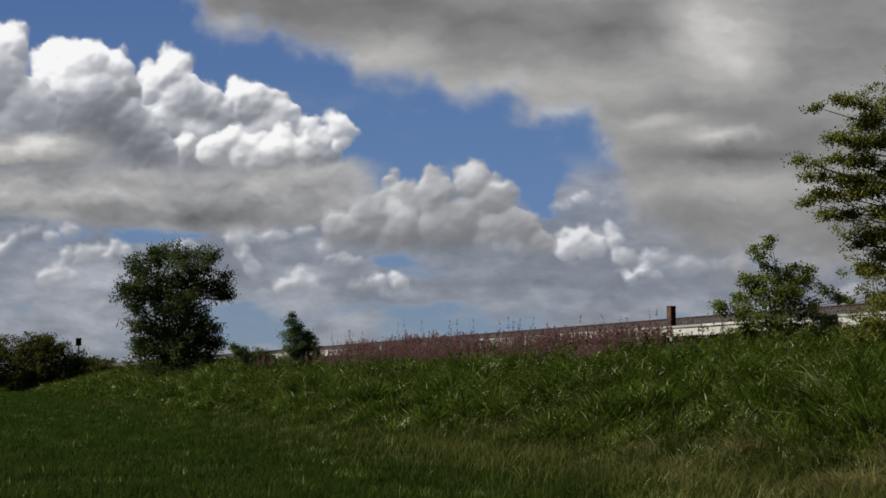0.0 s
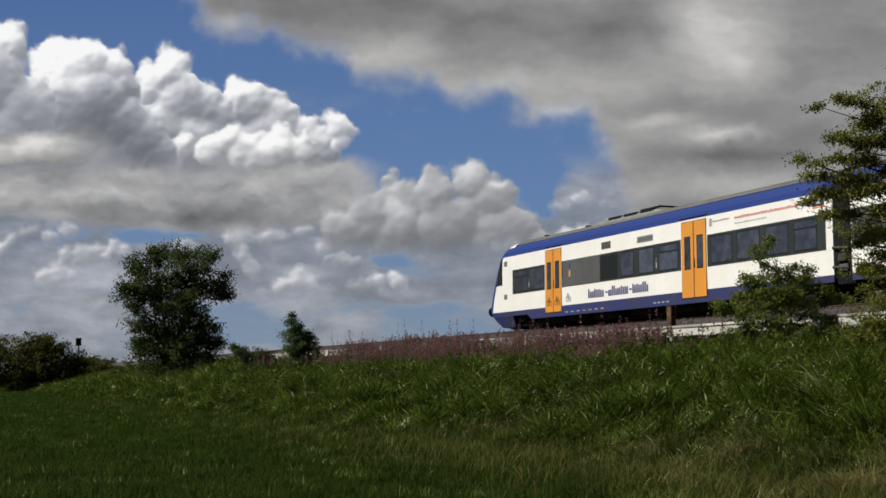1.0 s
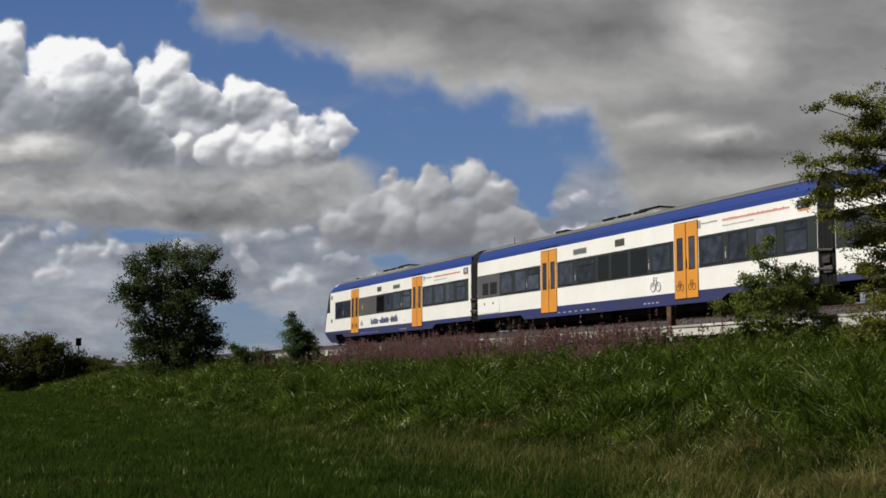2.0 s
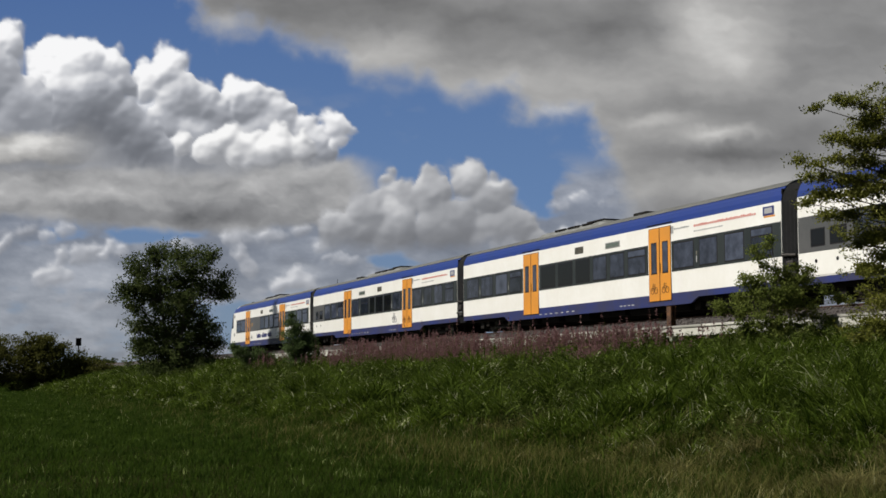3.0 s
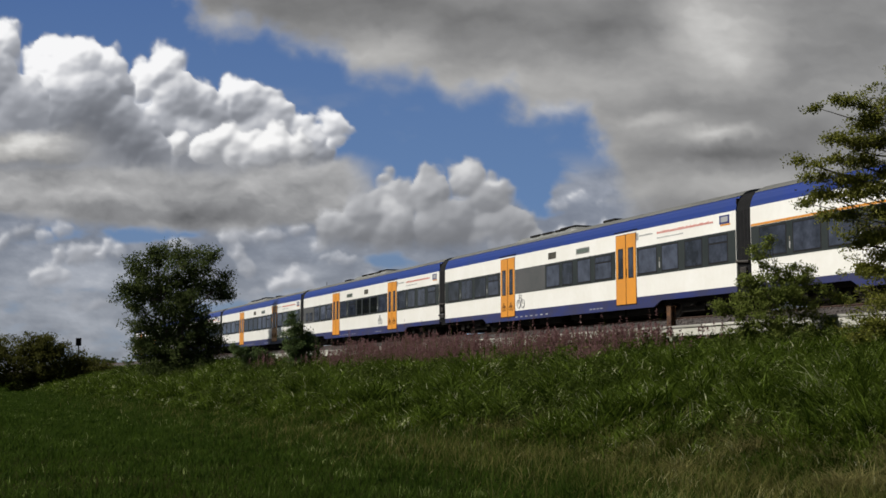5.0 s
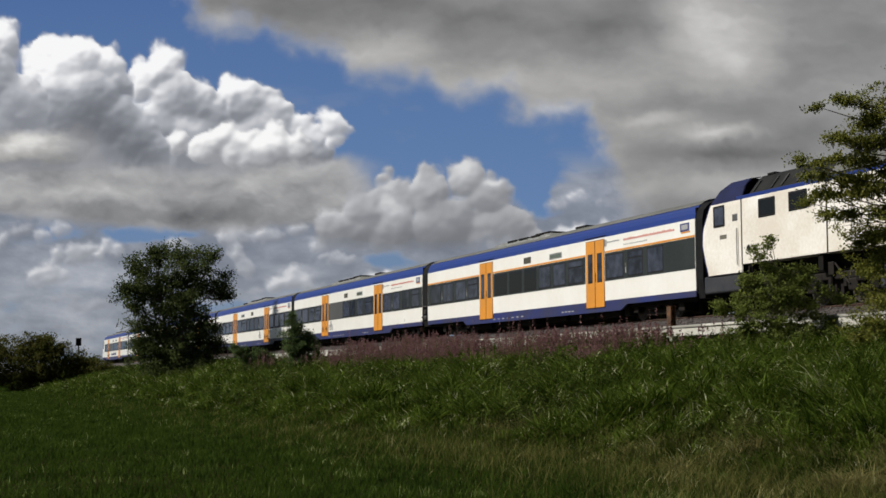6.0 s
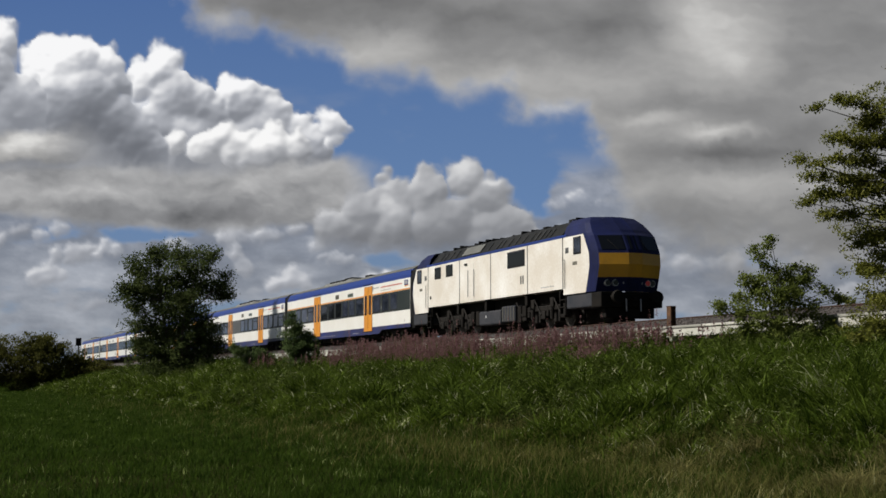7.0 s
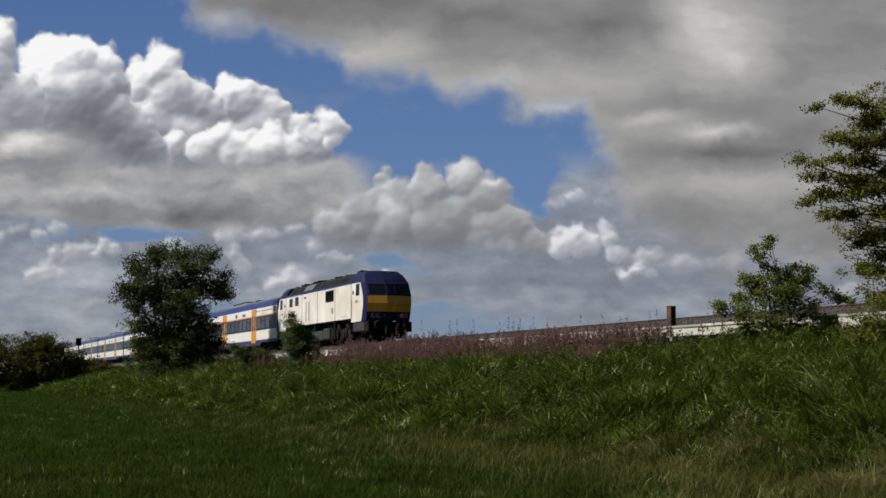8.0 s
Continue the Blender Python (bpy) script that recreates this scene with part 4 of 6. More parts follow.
def coach_a(label):
    """Middle coach with a service compartment at its front end."""
    c = new("passenger_coach")
    tagged(c, label, "train coach", group="coaches of the train")
    coach_body(c, -0.34)
    gangway(c)
    band(c, 0.36, 2.95, MAT_PANEL_GREY)
    band(c, 2.955, 7.28)
    band(c, 8.92, 18.18)
    band(c, 19.81, 26.3)
    part("locker_panel", boxed(-2.9, -0.6, 1.40, 1.4165, 0.86, 1.56, 0.015), MAT_WHITE, c, "white equipment locker flap")
    for x in (-1.2, -2.2):
        part("locker_lock", rod(bmesh.new(), (x, 1.41, 1.3), (x, 1.425, 1.3), 0.06, seg=12), MAT_RUBBER, c)
    for a, b in ((0.95, 1.65), (1.85, 2.65)):
        f = part("window", boxed(-b, -a, 1.40, 1.4205, 1.72, 2.28, 0.012), MAT_RUBBER, c)
        part("pane", boxed(-b + 0.04, -a - 0.04, 1.405, 1.4235, 1.76, 2.24, 0.01), MAT_GLASS_DARK, f)
    window_row(c, ((3.1, 4.35), (4.6, 5.8), (6.0, 7.15)), (2,))
    window_row(c, ((9.05, 10.4), (10.75, 12.3), (12.5, 13.4), (13.6, 14.9), (15.1, 16.35), (16.6, 18.0)), (1,), (1, 2, 3, 4))
    stickers(c, (10.55, 16.45, 21.45, 5.9))
    window_row(c, REAR_WINDOWS, (3,))
    hatches(c, 10.4, 13.9)
    coach_common(c, DOORS, 2)
    bicycle(c, -16.9, 1.12, 0.62, 1.4125, MAT_LETTER_GREY)
    roof_unit(c, -10.1, -16.5, -12.1)
    part("aerial", rod(bmesh.new(), (-2.2, 0.3, 4.05), (-2.2, 0.3, 4.42), 0.015, seg=6), MAT_DARK, c)
    part("roof_vent", boxed(-7.8, -6.8, -0.45, 0.45, 4.08, 4.21, 0.05), MAT_DARK, c)
    return c


def coach_b(label, bike=False, last=False):
    """Middle coach with seats from end to end."""
    c = new("passenger_coach")
    tagged(c, label, "train coach", group="coaches of the train")
    coach_body(c, -0.34)
    gangway(c, folds=4 if last else 9)
    band(c, 0.36, 7.28)
    band(c, 8.92, 18.18)
    band(c, 19.81, 26.3)
    window_row(c, ((0.8, 2.25), (2.55, 3.95), (4.25, 5.6), (5.85, 7.1)), (3,))
    if bike:
        part("blind_panel", boxed(-12.0, -9.0, 1.40, 1.4195, 1.6, 2.65, 0.006), MAT_PANEL_GREY, c, "plain grey panel in place of windows")
        window_row(c, ((12.1, 13.4), (13.6, 14.6), (15.0, 16.15), (16.5, 17.9)), (3,))
        bicycle(c, -9.5, 1.12, 0.7, 1.4125, MAT_LETTER_GREY)
    else:
        window_row(c, ((9.1, 10.5), (10.75, 12.1), (12.35, 13.6), (13.85, 15.0), (15.25, 16.4), (16.65, 18.0)), (5,), (0, 1, 2))
    window_row(c, REAR_WINDOWS[:2] + ((23.05, 24.2),) if last else REAR_WINDOWS, (1,) if last else (3,))
    hatches(c, 14.9, 12.3)
    stickers(c, (2.4, 5.72, 21.45))
    coach_common(c, DOORS, 1 if bike else 0 if last else 2)
    if last:
        for a, b in ((0.36, 7.28), (8.92, 18.18), (19.81, 26.3)):
            part("class_stripe", boxed(-b, -a, 1.40, 1.4145, 2.68, 2.75), MAT_ORANGE, c, "thin orange-yellow stripe over the windows")
    roof_unit(c, -7.6, -14.0, -9.6)
    part("roof_vent", boxed(-16.4, -15.4, -0.45, 0.45, 4.08, 4.21, 0.05), MAT_DARK, c)
    return c


def driving_coach():
    """Leading coach with a rounded, sloping nose; its nose tip lies 0.99 m behind its origin."""
    c = new("driving_coach")
    tagged(c, "white and blue driving coach with sloping nose and orange doors", "train coach", group="coaches of the train")
    coach_body(c, -3.6)
    gangway(c)
    # nose, level by level: height, set-back of its edge, half width
    levels = ((0.14, 1.0, 1.22), (0.42, 0.52, 1.31), (0.62, 0.30, 1.38), (0.83, 0.06, 1.40), (0.9, 0.03, 1.405), (1.5, 0.22, 1.41), (2.08, 0.50, 1.41), (2.7, 0.84, 1.41), (3.2, 1.15, 1.405), (3.31, 1.24, 1.40), (3.5, 1.45, 1.355), (3.70, 1.72, 1.26), (3.86, 2.05, 1.10), (4.0, 2.45, 0.8), (4.09, 2.8, 0.4))

    def ring(z, q, w, inset=0.0):
        e = -0.99 - q
        k = w / 1.41
        half = [(-3.6 if q < 2.5 else e - 0.9, w), (e - 0.75, w), (e - 0.42, w * 0.997), (e - 0.12, w * 0.97), (e + 0.08, 1.22 * k), (e + 0.24, 0.85 * k), (e + 0.31, 0.4 * k), (e + 0.33, 0.0)]
        return [(x, y - inset if y > 0.05 else y, z) for x, y in half] + [(x, -y, z) for x, y in reversed(half[:-1])]

    def skin(name, rows, columns, mat, label=""):
        return part(name, shell(bmesh.new(), [ring(*levels[i]) for i in rows], columns, (-6.0, 2.2)), mat, c, label)

    skin("nose_skirt", (0, 1, 2, 3), range(0, 14), MAT_BLUE_DIRTY, "dirty blue valance under the nose")
    skin("nose_side", range(3, 10), range(0, 2), MAT_WHITE, "white painted nose side")
    skin("nose_side", range(3, 10), range(12, 14), MAT_WHITE, "white painted nose side")
    skin("nose_front", range(3, 10), range(2, 12), MAT_BLUE, "blue painted nose front")
    skin("nose_roof", range(9, 12), range(0, 14), MAT_BLUE, "blue painted nose top")
    # white on the crown paints in the highlight on the nose top
    skin("nose_crown", range(11, 15), range(0, 14), MAT_WHITE, "nose crown with its highlight painted white")
    # cab side window follows the slope
    for sgn in (1, -1):
        bm = bmesh.new()
        quad = [(-0.99 - 0.92, 2.1), (-0.99 - 1.5, 2.12), (-0.99 - 1.5, 3.2), (-0.99 - 1.38, 3.2), (-0.99 - 1.1, 2.7)]
        extrude_xz(bm, quad, sgn * 1.38, sgn * 1.418)
        pane = part("cab_window", bm, MAT_GLASS_DARK, c)
        bm = boxed(-0.99 - 1.56, -0.99 - 1.5, sgn * 1.39, sgn * 1.424, 2.08, 3.24, 0.01)
        box(bm, -0.99 - 1.56, -0.99 - 0.86, sgn * 1.39, sgn * 1.424, 2.05, 2.11, 0.01)
        part("window_frame", bm, MAT_RUBBER, pane)
        for z in (2.92, 1.42):
            part("small_grille", boxed(-0.99 - 2.1, -0.99 - 1.74, sgn * 1.40, sgn * 1.414, z - 0.03, z + 0.2, 0.01), MAT_VENT, c)
            for i in range(4):
                part("slat", boxed(-0.99 - 2.07, -0.99 - 1.77, sgn * 1.41, sgn * 1.419, z + i * 0.05, z + 0.016 + i * 0.05), MAT_ROOF_BOX, c)
    part("windscreen", boxed(-1.75, -1.62, -1.0, 1.0, 2.2, 3.1, 0.03), MAT_GLASS_DARK, c)
    for y in (0.87, -0.87):
        bm = rod(bmesh.new(), (-1.2, y, 0.95), (-0.36, y, 0.95), 0.12, seg=14)
        rod(bm, (-0.37, y, 0.95), (-0.22, y, 0.95), 0.25, 0.23, seg=20)
        part("buffer", bm, MAT_DARK, c, "black side buffer")
    for y in (0.95, -0.95):
        part("headlight", rod(bmesh.new(), (-1.1, y, 1.25), (-0.9, y, 1.25), 0.11, seg=16), MAT_LAMP_CLEAR, c)
    band(c, 3.68, 7.0)
    band(c, 8.63, 17.96)
    band(c, 19.64, 26.0)
    window_row(c, ((3.8, 5.35), (5.5, 6.95)), (0,))
    part("blind_panel", boxed(-11.95, -8.75, 1.40, 1.4195, 1.6, 2.65, 0.006), MAT_PANEL_GREY, c, "plain grey panel in place of windows")
    part("sticker", boxed(-9.42, -9.28, 1.41, 1.4225, 2.36, 2.52), MAT_LETTER, c)
    part("sticker", boxed(-9.42, -9.28, 1.41, 1.4225, 1.98, 2.24), MAT_LOCO_YELLOW, c)
    window_row(c, ((12.0, 13.4), (13.6, 14.65), (15.0, 16.12), (16.45, 17.8)), (3,), (0,))
    stickers(c, (16.28, 20.0, 5.42))
    window_row(c, ((19.85, 21.15), (21.4, 22.7), (22.95, 24.2), (24.45, 25.6)), (3,))
    hatches(c, 14.9, 12.1)
    coach_common(c, ((7.07, 8.57), (18.02, 19.57)), 1)
    # operator's name on the lower white strip, as plain strokes
    for x0, x1, k, seed in ((-10.95, -12.3, 8, 1), (-12.62, -14.2, 11, 2), (-14.5, -15.7, 8, 3)):
        bars(c, "name_strokes", x0, x1, 1.0, 1.38, k, MAT_LETTER, seed, gap=0.36, vary=0.4)
    bars(c, "name_hyphen", -12.36, -12.56, 1.13, 1.19, 1, MAT_LETTER, 1, gap=0.0, vary=0)
    bars(c, "name_hyphen", -14.25, -14.45, 1.13, 1.19, 1, MAT_LETTER, 1, gap=0.0, vary=0)
    bicycle(c, -9.2, 1.08, 0.4, 1.4125, MAT_LETTER_GREY)
    roof_unit(c, -10.2, -15.9, -11.9)
    for x in (-8.9, -5.0, -10.6):
        part("roof_stud", boxed(x - 0.1, x + 0.1, 0.2, 0.4, 4.07, 4.18, 0.02), MAT_DARK, c)
    return c


def shell(bm, grid, columns, centre, thick=0.035):
    """Skins a grid of points with an inner and an outer face and closed rims."""
    outer = [[bm.verts.new(p) for p in row] for row in grid]
    inner = [[bm.verts.new(Vector(p) + (Vector((centre[0], 0, centre[1])) - Vector(p)).normalized() * thick) for p in row] for row in grid]
    cols = list(columns)
    last = len(grid) - 2
    for i in range(len(grid) - 1):
        for j in cols:
            bm.faces.new((outer[i][j], outer[i][j + 1], outer[i + 1][j + 1], outer[i + 1][j]))
            bm.faces.new((inner[i][j], inner[i + 1][j], inner[i + 1][j + 1], inner[i][j + 1]))
            if i == 0:
                bm.faces.new((outer[i][j], inner[i][j], inner[i][j + 1], outer[i][j + 1]))
            if i == last:
                bm.faces.new((outer[i + 1][j], outer[i + 1][j + 1], inner[i + 1][j + 1], inner[i + 1][j]))
    bmesh.ops.delete(bm, geom=[v for v in bm.verts if not v.link_faces], context="VERTS")
    bmesh.ops.recalc_face_normals(bm, faces=bm.faces)
    return bm


def extrude_xz(bm, quad, y0, y1):
    a, b = [bm.verts.new((x, y0, z)) for x, z in quad], [bm.verts.new((x, y1, z)) for x, z in quad]
    n = len(quad)
    for i in range(n):
        bm.faces.new((a[i], a[(i + 1) % n], b[(i + 1) % n], b[i]))
    bm.faces.new(a)
    bm.faces.new(list(reversed(b)))
    bmesh.ops.recalc_face_normals(bm, faces=bm.faces)
    return bm


# ---------------------------------------------------------------- the diesel locomotive at the tail; its origin is its far end
def locomotive():
    c = new("diesel_locomotive")
    tagged(c, "white diesel locomotive with a blue and yellow front", "locomotive")
    W = 1.46
    # engine room side walls
    body = part("body", boxed(-17.72, -1.98, -W, W, 1.5, 3.62, 0.01), MAT_LOCO_WHITE, c, "white engine room side with panel joints")
    for q in (1.98, 6.35, 10.2, 14.25, 17.7):
        part("panel_joint", boxed(-q - 0.03, -q + 0.03, W - 0.01, W + 0.006, 1.49, 3.63), MAT_RUBBER, body)
    part("side_stripe", boxed(-18.0, -1.7, -W + 0.01, W - 0.005, 3.622, 3.74, 0.01), MAT_BLUE, c)
    # roof with sloping black louvred sides
    half = [(W - 0.03, 3.742), (1.02, 4.24), (0.9, 4.34), (0.0, 4.38)]
    part("roof", extrude(bmesh.new(), mirrored(half), -17.6, -2.4), MAT_LOCO_ROOF, c, "black louvred roof")
    x = -2.6
    rng = random.Random(3)
    while x > -17.4:
        w = rng.choice((0.05, 0.05, 0.09))
        a, b = (W - 0.05, 3.79), (1.10, 4.17)
        part("roof_rib", extrude(bmesh.new(), [(a[0], a[1]), (b[0], b[1]), (b[0] + 0.016, b[1] + 0.018), (a[0] + 0.016, a[1] + 0.018)], x, x - w), MAT_RIB, c)
        x -= rng.choice((0.8, 0.95, 1.2, 0.5))
    for q0, q1 in ((6.5, 8.8),):
        part("roof_panel", extrude(bmesh.new(), [(W - 0.06, 3.80), (1.07, 4.215), (1.09, 4.235), (W - 0.04, 3.82)], -q0, -q1), MAT_ROOF, c, "grey roof panel")
    for i in range(17):
        q = 3.0 + i * 0.93 + rng.uniform(-0.35, 0.35)
        hgt = rng.choice((0.02, 0.04, 0.06, 0.09, 0.12))
        part("roof_fitting", boxed(-q - rng.choice((0.06, 0.1, 0.16, 0.4)), -q, rng.uniform(0.3, 0.6), 0.95, 4.33, 4.36 + hgt, 0.02), MAT_LOCO_ROOF, c)
    for q, r in ((5.5, 0.55), (8.5, 0.55), (12.0, 0.6)):
        part("fan_ring", rod(bmesh.new(), (-q, 0, 4.33), (-q, 0, 4.46), r, seg=24), MAT_DARK, c)
    # cabs: level by level: height, reach of the side edge beyond the cab's inner wall, half width
    levels = ((1.25, 2.02, W), (1.8, 2.22, W), (2.3, 2.36, W), (2.75, 2.33, W), (2.9, 2.28, W), (3.5, 1.92, W), (3.62, 1.84, W - 0.01), (3.74, 1.72, W - 0.05), (4.08, 1.46, 1.28), (4.34, 1.12, 1.04), (4.40, 0.3, 0.7))

    def bow(y):
        """How far the bowed cab front stands out at y from the middle line."""
        return 1.1 * float(np.interp(abs(y), (0.3, 1.38, 1.45), (1.0, 0.58, 0.16)))

    def cab(sign, x_in, near):
        """sign: -1 for the cab at the train's tail, 1 for the one next to the coaches, whose front is nearly flat."""
        full = 1.0 if near else 0.1

        def ring(z, reach, w):
            k = w / W
            f = (1.1 if z < 3.6 else 1.0 if z < 3.8 else 0.8) * full
            half = [(0.0, w), (reach - 0.34, w), (reach - 0.06, w * 0.995), (reach + 0.16 * f, 1.45 * k), (reach + 0.58 * f, 1.38 * k), (reach + 1.0 * f, 0.3 * k), (reach + 1.0 * f, -0.3 * k)]
            half2 = [(a, -b) for a, b in reversed(half[:5])]
            return [(x_in + sign * a, b, z) for a, b in half + half2]

        def skin(name, rows, columns, mat, label=""):
            return part(name, shell(bmesh.new(), [ring(*levels[i]) for i in rows], columns, (x_in - sign * 1.5, 2.3)), mat, c, label)

        side = skin("cab_side", range(0, 7), (0, 1), MAT_LOCO_WHITE, "white cab side wall")
        skin("cab_side", range(0, 7), (9, 10), MAT_LOCO_WHITE, "white cab side wall")
        skin("cab_front_lower", range(0, 2), range(2, 9), MAT_LOCO_BLUE, "dark blue lower cab front")
        skin("cab_front_band", range(1, 4), range(4, 7), MAT_LOCO_YELLOW, "yellow band across the cab front")
        skin("cab_corner", range(1, 4), (2, 3), MAT_LOCO_BLUE, "dark blue cab corner")
        skin("cab_corner", range(1, 4), (7, 8), MAT_LOCO_BLUE, "dark blue cab corner")
        skin("cab_front_upper", range(3, 7), range(2, 9), MAT_LOCO_BLUE, "dark blue window surround")
        skin("cab_brow", range(6, 8), range(0, 11), MAT_LOCO_BLUE, "blue band under the roof")
        skin("cab_roof", range(7, 10), (0, 1), MAT_LOCO_BLUE, "dark blue sloping cab roof flank")
        skin("cab_roof", range(7, 10), (9, 10), MAT_LOCO_BLUE, "dark blue sloping cab roof flank")
        skin("cab_roof_front", range(7, 10), range(2, 9), MAT_LOCO_BLUE, "dark blue sloping cab roof front")
        skin("cab_roof_top", range(9, 11), range(0, 11), MAT_LOCO_ROOF, "black cab roof top")
        # windscreens on the sloped front
        for y0, y1 in ((1.26, 0.07), (-0.07, -1.26)):
            bm = bmesh.new()
            rows = []
            for t in (0.0, 1.0):
                rows.append([(x_in + sign * (2.28 - 0.35 * t + full * bow(y) + 0.02), y, 2.9 + 0.58 * t) for y in (y0, y0 + (y1 - y0) * 0.35, y0 + (y1 - y0) * 0.7, y1)])
            shell(bm, rows, range(3), (x_in, 3.2), 0.06)
            part("windscreen", bm, MAT_GLASS_DARK, c, "dark windscreen pane")
            bm = bmesh.new()
            ym = (y0 + y1) / 2
            rod(bm, (x_in + sign * (2.36 + full * bow(ym)), ym, 2.85), (x_in + sign * (2.1 + full * bow(ym + 0.3)), ym + 0.3, 3.3), 0.012, seg=6)
            part("wiper", bm, MAT_RUBBER, c)
        # cab side window, door joint, grab rail
        for s2 in (1, -1):
            y = s2 * W
            xa, xb = x_in + sign * 0.95, x_in + sign * 1.6
            f = part("cab_window", boxed(min(xa, xb), max(xa, xb), y - 0.012, y + 0.012, 2.84, 3.55, 0.03), MAT_RUBBER, c)
            part("pane", boxed(min(xa, xb) + 0.06, max(xa, xb) - 0.06, y - 0.018, y + 0.018, 2.9, 3.49, 0.02), MAT_GLASS, f)
            part("number_mark", boxed(x_in + sign * 0.35 - 0.15, x_in + sign * 0.35 + 0.15, y - 0.006, y + 0.006, 2.95, 3.18, 0.004), MAT_PANEL_GREY, c)
            part("works_plate", boxed(x_in + sign * 1.05 - 0.2, x_in + sign * 1.05 + 0.2, y - 0.008, y + 0.008, 2.42, 2.56, 0.004), MAT_VENT, c)
            part("grab_rail", rod(bmesh.new(), (x_in + sign * 0.2, y + s2 * 0.05, 1.5), (x_in + sign * 0.2, y + s2 * 0.05, 2.7), 0.018, seg=8), MAT_SILVER, c)
        # lamps, pilot, buffers
        face = x_in + sign * (3.12 if near else 2.3)
        for y in (1.0, 0.72, -0.72, -1.0):
            red = y == -0.72
            skin_x = x_in + sign * (2.14 + full * bow(y))
            part("lamp_ring", rod(bmesh.new(), (skin_x - sign * 0.2, y, 1.58), (skin_x + sign * 0.05, y, 1.58), 0.135, seg=20), MAT_SILVER, c)
            part("headlight", rod(bmesh.new(), (skin_x - sign * 0.15, y, 1.58), (skin_x + sign * 0.065, y, 1.58), 0.105, seg=20), MAT_LAMP_RED if red and near else MAT_GLASS_DARK, c)
        bm = bmesh.new()
        for i in range(12):
            y = 0.42 - i * 0.076
            box(bm, face - 0.012 + sign * 0.07, face + 0.012 + sign * 0.07, y - 0.022, y + 0.022, 1.53, 1.62)
        part("number_bars", bm, MAT_LETTER_GREY, c)
        part("emblem", boxed(face + sign * 0.22 - 0.015, face + sign * 0.22 + 0.015, -0.2, 0.2, 2.62, 2.72, 0.01), MAT_LETTER_GREY, c)
        a, b = x_in + sign * 0.1, x_in + sign * 2.35
        part("pilot", boxed(min(a, b), max(a, b), -1.4, 1.4, 0.66, 1.245, 0.06), MAT_UNDER, c, "dark blue-grey cab underskirt")
        part("buffer_beam", boxed(min(x_in + sign * 2.2, face), max(x_in + sign * 2.2, face), -1.38, 1.38, 0.62, 1.22, 0.04), MAT_DARK, c)
        for y in (0.875, -0.875) if near else ():
            bm = bmesh.new()
            rod(bm, (face, y, 1.0), (face + sign * 0.42, y, 1.0), 0.12, seg=14)
            rod(bm, (face + sign * 0.40, y, 1.0), (face + sign * 0.52, y, 1.0), 0.27, 0.24, seg=22)
            part("buffer", bm, MAT_DARK, c)
        bm = boxed(min(face - sign * 0.7, face - sign * 0.15), max(face - sign * 0.7, face - sign * 0.15), -1.1, 1.1, 0.2, 0.62, 0.05)
        box(bm, face - sign * 0.2 - 0.06, face - sign * 0.2 + 0.06, -0.9, -0.8, 0.25, 0.8)
        box(bm, face - sign * 0.2 - 0.06, face - sign * 0.2 + 0.06, 0.8, 0.9, 0.25, 0.8)
        part("rail_guard", bm, MAT_DARK, c)
        bm = bmesh.new()
        for y in (-0.35, 0.3):
            rod(bm, (face + sign * 0.06, y, 0.95), (face + sign * 0.16, y + 0.05, 0.45), 0.03, seg=8)
        part("brake_hose", bm, MAT_LETTER_GREY, c)
        rod_bm = rod(bmesh.new(), (face, 0, 0.95), (face + sign * 0.3, 0, 0.95), 0.07, seg=10)
        part("coupling_hook", rod_bm, MAT_IRON, c)

    cab(-1, -17.74, True)
    cab(1, -2.74 + 0.78, False)
    # windows and louvres on the side
    for a, b, z0, z1 in ((2.93, 3.82, 2.9, 3.5), (4.52, 5.44, 2.92, 3.52), (12.11, 13.98, 2.76, 3.5)):
        f = part("window", boxed(-b, -a, W - 0.01, W + 0.014, z0, z1, 0.02), MAT_RUBBER, c)
        part("pane", boxed(-b + 0.06, -a - 0.06, W - 0.01, W + 0.019, z0 + 0.06, z1 - 0.06, 0.015), MAT_GLASS_DARK, f)
        part("window", boxed(-b, -a, -W - 0.014, -W + 0.01, z0, z1, 0.02), MAT_RUBBER, c)
    for x in (-7.52, -8.25):
        part("hand_rail", rod(bmesh.new(), (x, W + 0.05, 1.75), (x, W + 0.05, 3.05), 0.02, seg=8), MAT_LETTER_GREY, c)
    part("side_door", boxed(-8.18, -7.6, W - 0.01, W + 0.012, 1.62, 3.4, 0.01), MAT_LOCO_WHITE, c, "white engine room door")
    part("label_plate", boxed(-13.62, -13.5, W - 0.01, W + 0.008, 1.98, 2.34), MAT_PANEL_GREY, c)
    part("label_plate", boxed(-13.85, -13.73, W - 0.01, W + 0.008, 1.98, 2.34), MAT_PANEL_GREY, c)
    part("door_hood", boxed(-7.35, -7.0, W - 0.01, W + 0.05, 3.3, 3.4, 0.02), MAT_DARK, c)
    bars(c, "side_marks", -15.6, -16.9, 1.66, 1.72, 9, MAT_LETTER_GREY, 5, y=W + 0.001, gap=0.3)
    part("filler_cap", rod(bmesh.new(), (-2.35, W, 2.0), (-2.35, W + 0.02, 2.0), 0.09, seg=14), MAT_RUBBER, c)
    # frame, tank, running gear
    bm = boxed(-17.7, -2.0, -0.95, 0.95, 1.02, 1.495)
    for q in (2.3, 5.9, 9.4, 13.9, 17.3):
        box(bm, -q - 0.12, -q + 0.12, -1.38, 1.38, 1.0, 1.49, 0.02)
